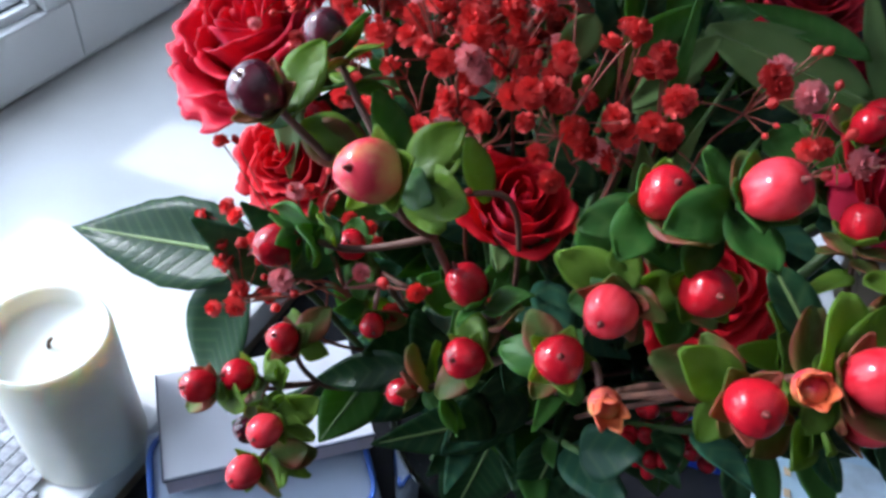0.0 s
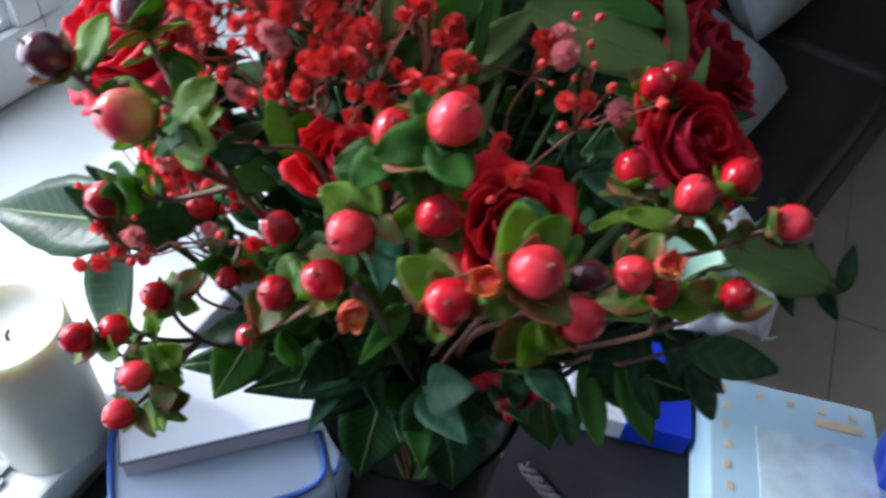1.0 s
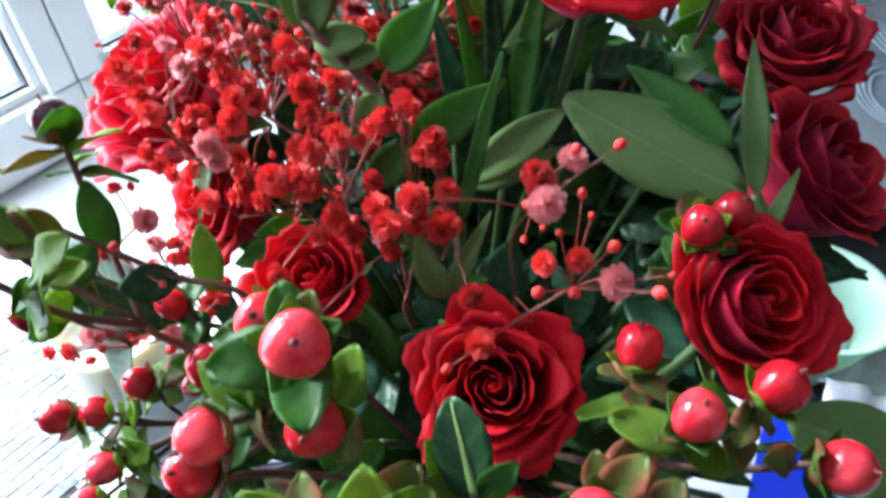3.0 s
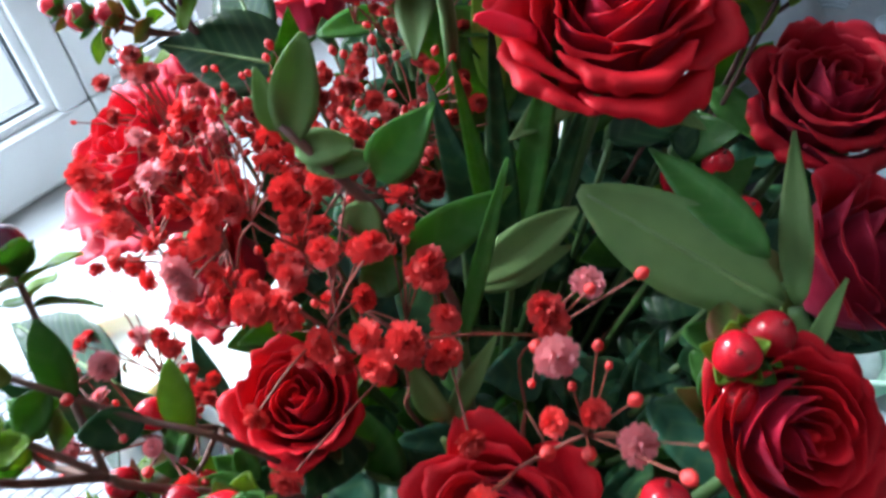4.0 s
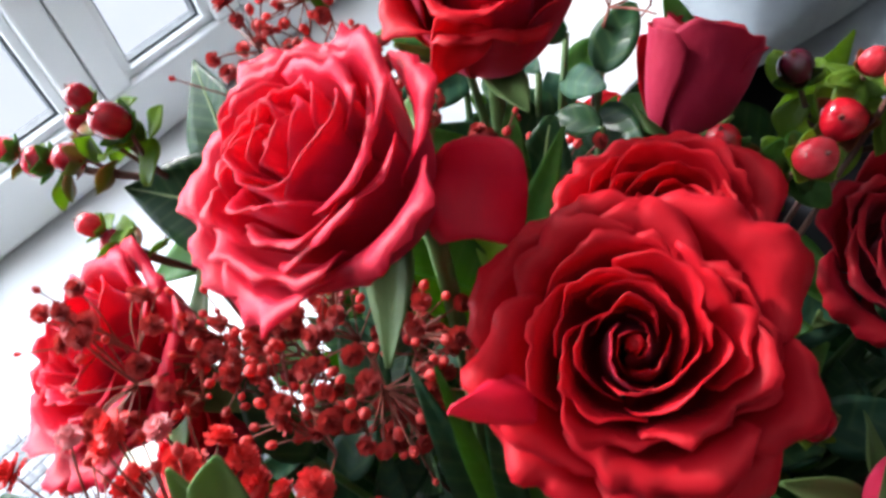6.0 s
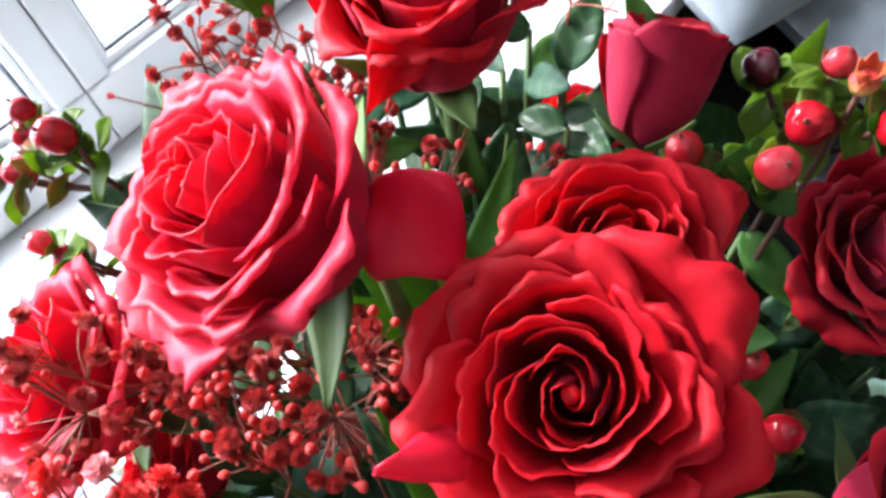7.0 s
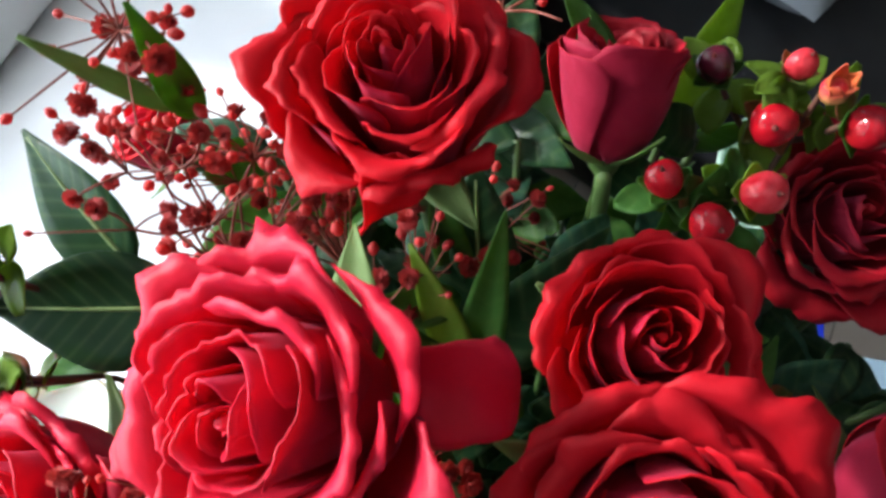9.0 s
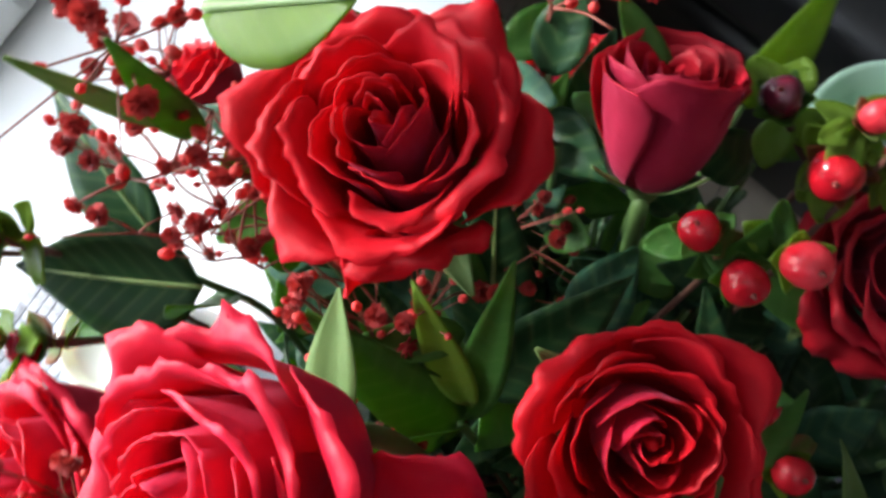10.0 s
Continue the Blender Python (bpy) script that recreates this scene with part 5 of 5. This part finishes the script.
sprig([NECK + Vector((0.01, 0.0, 0)), (0.085, 0.225, 0.40), (0.088, 0.230, 0.50)],
      [((0.088, 0.232, 0.49), (0.079, 0.238, 0.572), 0.0070, "leaf_dark", (0.2, -0.9, 0.3)), ((0.088, 0.232, 0.49), (0.092, 0.240, 0.575), 0.0095, "leaf", (-0.2, -0.9, 0.3)),
       ((0.086, 0.232, 0.49), (0.070, 0.238, 0.560), 0.0060, "leaf", (0.3, -0.9, 0.3)), ((0.09, 0.23, 0.48), (0.102, 0.240, 0.560), 0.007, "leaf_dark", (-0.2, -0.9, 0.3)),
       ((0.09, 0.23, 0.47), (0.062, 0.24, 0.55), 0.013, "leaf_bluish", (0.3, -0.9, 0.3))], "upright narrow green leaves", seed=10)
# pinnate leaves at the open side, and broad leaf under them
sprig([NECK + Vector((0.04, -0.02, 0)), (0.16, 0.20, 0.36), (0.190, 0.183, 0.447), (0.238, 0.173, 0.449)],
      [((0.188, 0.184, 0.462), (0.236, 0.174, 0.453), 0.029, "leaf_pale", (0, -0.4, 0.9), RIB)] +
      [((0.198 + 0.008 * i, 0.178 - 0.001 * i, 0.449), (0.203 + 0.009 * i, 0.165 + 0.026 * (i % 2), 0.442 + 0.018 * (i % 2)), 0.0075, "leaf_dark", (0, -0.5, 0.85)) for i in range(6)],
      "pinnate dark leaflets over a broad pale leaf", seed=11)
# leaves hanging over the vase rim
for k, (b, t, w, m) in enumerate((((0.06, 0.185, 0.36), (0.045, 0.165, 0.27), 0.036, "leaf_dark"), ((0.09, 0.180, 0.35), (0.100, 0.165, 0.265), 0.036, "leaf_dark"), ((0.03, 0.19, 0.37), (-0.045, 0.180, 0.352), 0.026, "leaf_dark"),
                                  ((0.13, 0.19, 0.37), (0.150, 0.175, 0.300), 0.030, "leaf"), ((0.16, 0.19, 0.38), (0.198, 0.185, 0.330), 0.026, "leaf"), ((0.15, 0.17, 0.40), (0.205, 0.16, 0.385), 0.020, "leaf_dark"),
                                  ((0.085, 0.175, 0.37), (0.075, 0.155, 0.315), 0.028, "leaf_dark"), ((0.0, 0.18, 0.39), (-0.020, 0.16, 0.36), 0.024, "leaf"), ((0.18, 0.18, 0.41), (0.225, 0.175, 0.365), 0.018, "leaf_dark"))):
    sprig([NECK + Vector((0.01 * k - 0.04, -0.02, 0)), Vector(b) * 0.6 + NECK * 0.4 + Vector((0, 0, 0.01)), b], [(b, t, w, m, (0, -0.85, 0.5), {"bend": 0.12, "rib": True})],
          "broad dark leaf hanging over the vase rim" if m == "leaf_dark" else "green leaf hanging over the vase rim", seed=20 + k)
# inner filling of dark leaves on their own stems
rng = random.Random(77)
for k in range(110):
    a = rng.uniform(0, 2 * math.pi)
    q = rng.uniform(0.2, 1.0) ** 0.5
    c = Vector((0.075 + 0.105 * q * math.cos(a), 0.27 + 0.14 * q * math.sin(a), rng.uniform(0.38, 0.52) - 0.05 * q))
    pts = [NECK + Vector((0.03 * math.cos(a), 0.03 * math.sin(a), 0)), NECK.lerp(c, 0.5) + Vector((0, 0, 0.01)), c]
    lv = []
    for j in range(5):
        b = pts[1].lerp(c, 0.25 + 0.75 * j / 4)
        d = Vector((rng.uniform(-1, 1) + 0.6 * math.cos(a), rng.uniform(-1, 1) + 0.6 * math.sin(a), rng.uniform(-0.1, 0.9))).normalized()
        lv.append((b, b + d * rng.uniform(0.022, 0.042), rng.uniform(0.010, 0.020), rng.choice(("leaf_dark", "leaf", "leaf_dark", "leaf_bluish")), (rng.uniform(-0.3, 0.3), -0.5, 0.8)))
    sprig(pts, lv, "sprig of dark green leaves deep in the bouquet", seed=100 + k)

for k in range(60):
    back = k % 5 < 3
    a = rng.uniform(0, 2 * math.pi)
    q = rng.uniform(0.0, 1.0) ** 0.5
    c = Vector((0.065 + 0.085 * q * math.cos(a), 0.345 + 0.07 * q * math.sin(a), rng.uniform(0.42, 0.525))) if back else Vector((0.115 + 0.05 * q * math.cos(a), 0.21 + 0.035 * q * math.sin(a), rng.uniform(0.40, 0.475)))
    pts = [NECK + Vector((0.03 * math.cos(a), 0.03 * math.sin(a), 0)), NECK.lerp(c, 0.5) + Vector((0, 0, 0.01)), c]
    lv = []
    for j in range(6):
        b = pts[1].lerp(c, 0.45 + 0.55 * j / 5)
        d = Vector((rng.uniform(-1, 1), rng.uniform(-1, 1), rng.uniform(-0.2, 0.8))).normalized()
        lv.append((b, b + d * rng.uniform(0.020, 0.036), rng.uniform(0.010, 0.019), rng.choice(("leaf_dark", "leaf", "leaf_dark", "leaf_bluish")), (rng.uniform(-0.3, 0.3), -0.5, 0.8), {"blunt": rng.choice((0.0, 0.7))}))
    sprig(pts, lv, "sprig of dark green leaves between the flower stems", seed=300 + k)

# dark leaves under the roses at the room side
for k in range(26):
    a = rng.uniform(0, 2 * math.pi)
    q = rng.uniform(0.0, 1.0) ** 0.5
    c = Vector((0.182 + 0.036 * q * math.cos(a), 0.315 + 0.062 * q * math.sin(a), rng.uniform(0.395, 0.455)))
    pts = [NECK + Vector((0.03 + 0.01 * math.cos(a), 0.01 * math.sin(a), 0)), NECK.lerp(c, 0.5) + Vector((0.01, 0, -0.01)), c]
    lv = []
    for j in range(6):
        b = pts[1].lerp(c, 0.4 + 0.6 * j / 5)
        d = Vector((rng.uniform(-0.6, 1), rng.uniform(-1, 1), rng.uniform(-0.3, 0.6))).normalized()
        lv.append((b, b + d * rng.uniform(0.024, 0.040), rng.uniform(0.012, 0.020), rng.choice(("leaf_dark", "leaf_dark", "leaf_bluish")), (rng.uniform(-0.3, 0.3), -0.3, 0.9)))
    sprig(pts, lv, "sprig of dark green leaves below the outer roses", seed=500 + k)

# dry star-shaped leaf tip
dry = thing("dry_leaf", "small dry brown star-shaped leaf among the stems", "leaf", at=(0.080, 0.381, 0.488))
bits = []
for i in range(5):
    v, f = leaf_mesh(0.010, 0.006, 0.3, -0.2, 0.1, 0.7, i)
    r = frame_of((0, -0.7, 0.7)) @ Matrix.Rotation(i * 2 * math.pi / 5, 4, "Z")
    bits.append(([r @ Vector(q) for q in v], f))
bits.append(tube([(0, 0, 0), (0.0, 0.0, -0.05), (0.0, -0.06, -0.24)], 0.0008, 0.0008, 5))
v, f = joined(bits)
mesh_object("blade", v, f, "dry", dry)

# floor boards, long and narrow, staggered row by row
board_mesh = {}


def board(length):
    if length not in board_mesh:
        bm = box_bm((length, 0.19, 0.008), (0, 0, 0), 0.0015)
        me = bpy.data.meshes.new("plank")
        bm.to_mesh(me)
        bm.free()
        me.materials.append(M["floor"])
        board_mesh[length] = me
    return board_mesh[length]


for i in range(23):
    x, size = -3.99, (1.2, 0.4, 0.8)[i % 3]
    while x < 3.9:
        size = round(min(size, 3.99 - x), 3)
        shared("plank", board(size), WALL @ Matrix.Translation((x + size / 2, -0.12 - 0.192 * i, FLOOR)), floor_ob)
        x, size = x + size + 0.003, 1.2
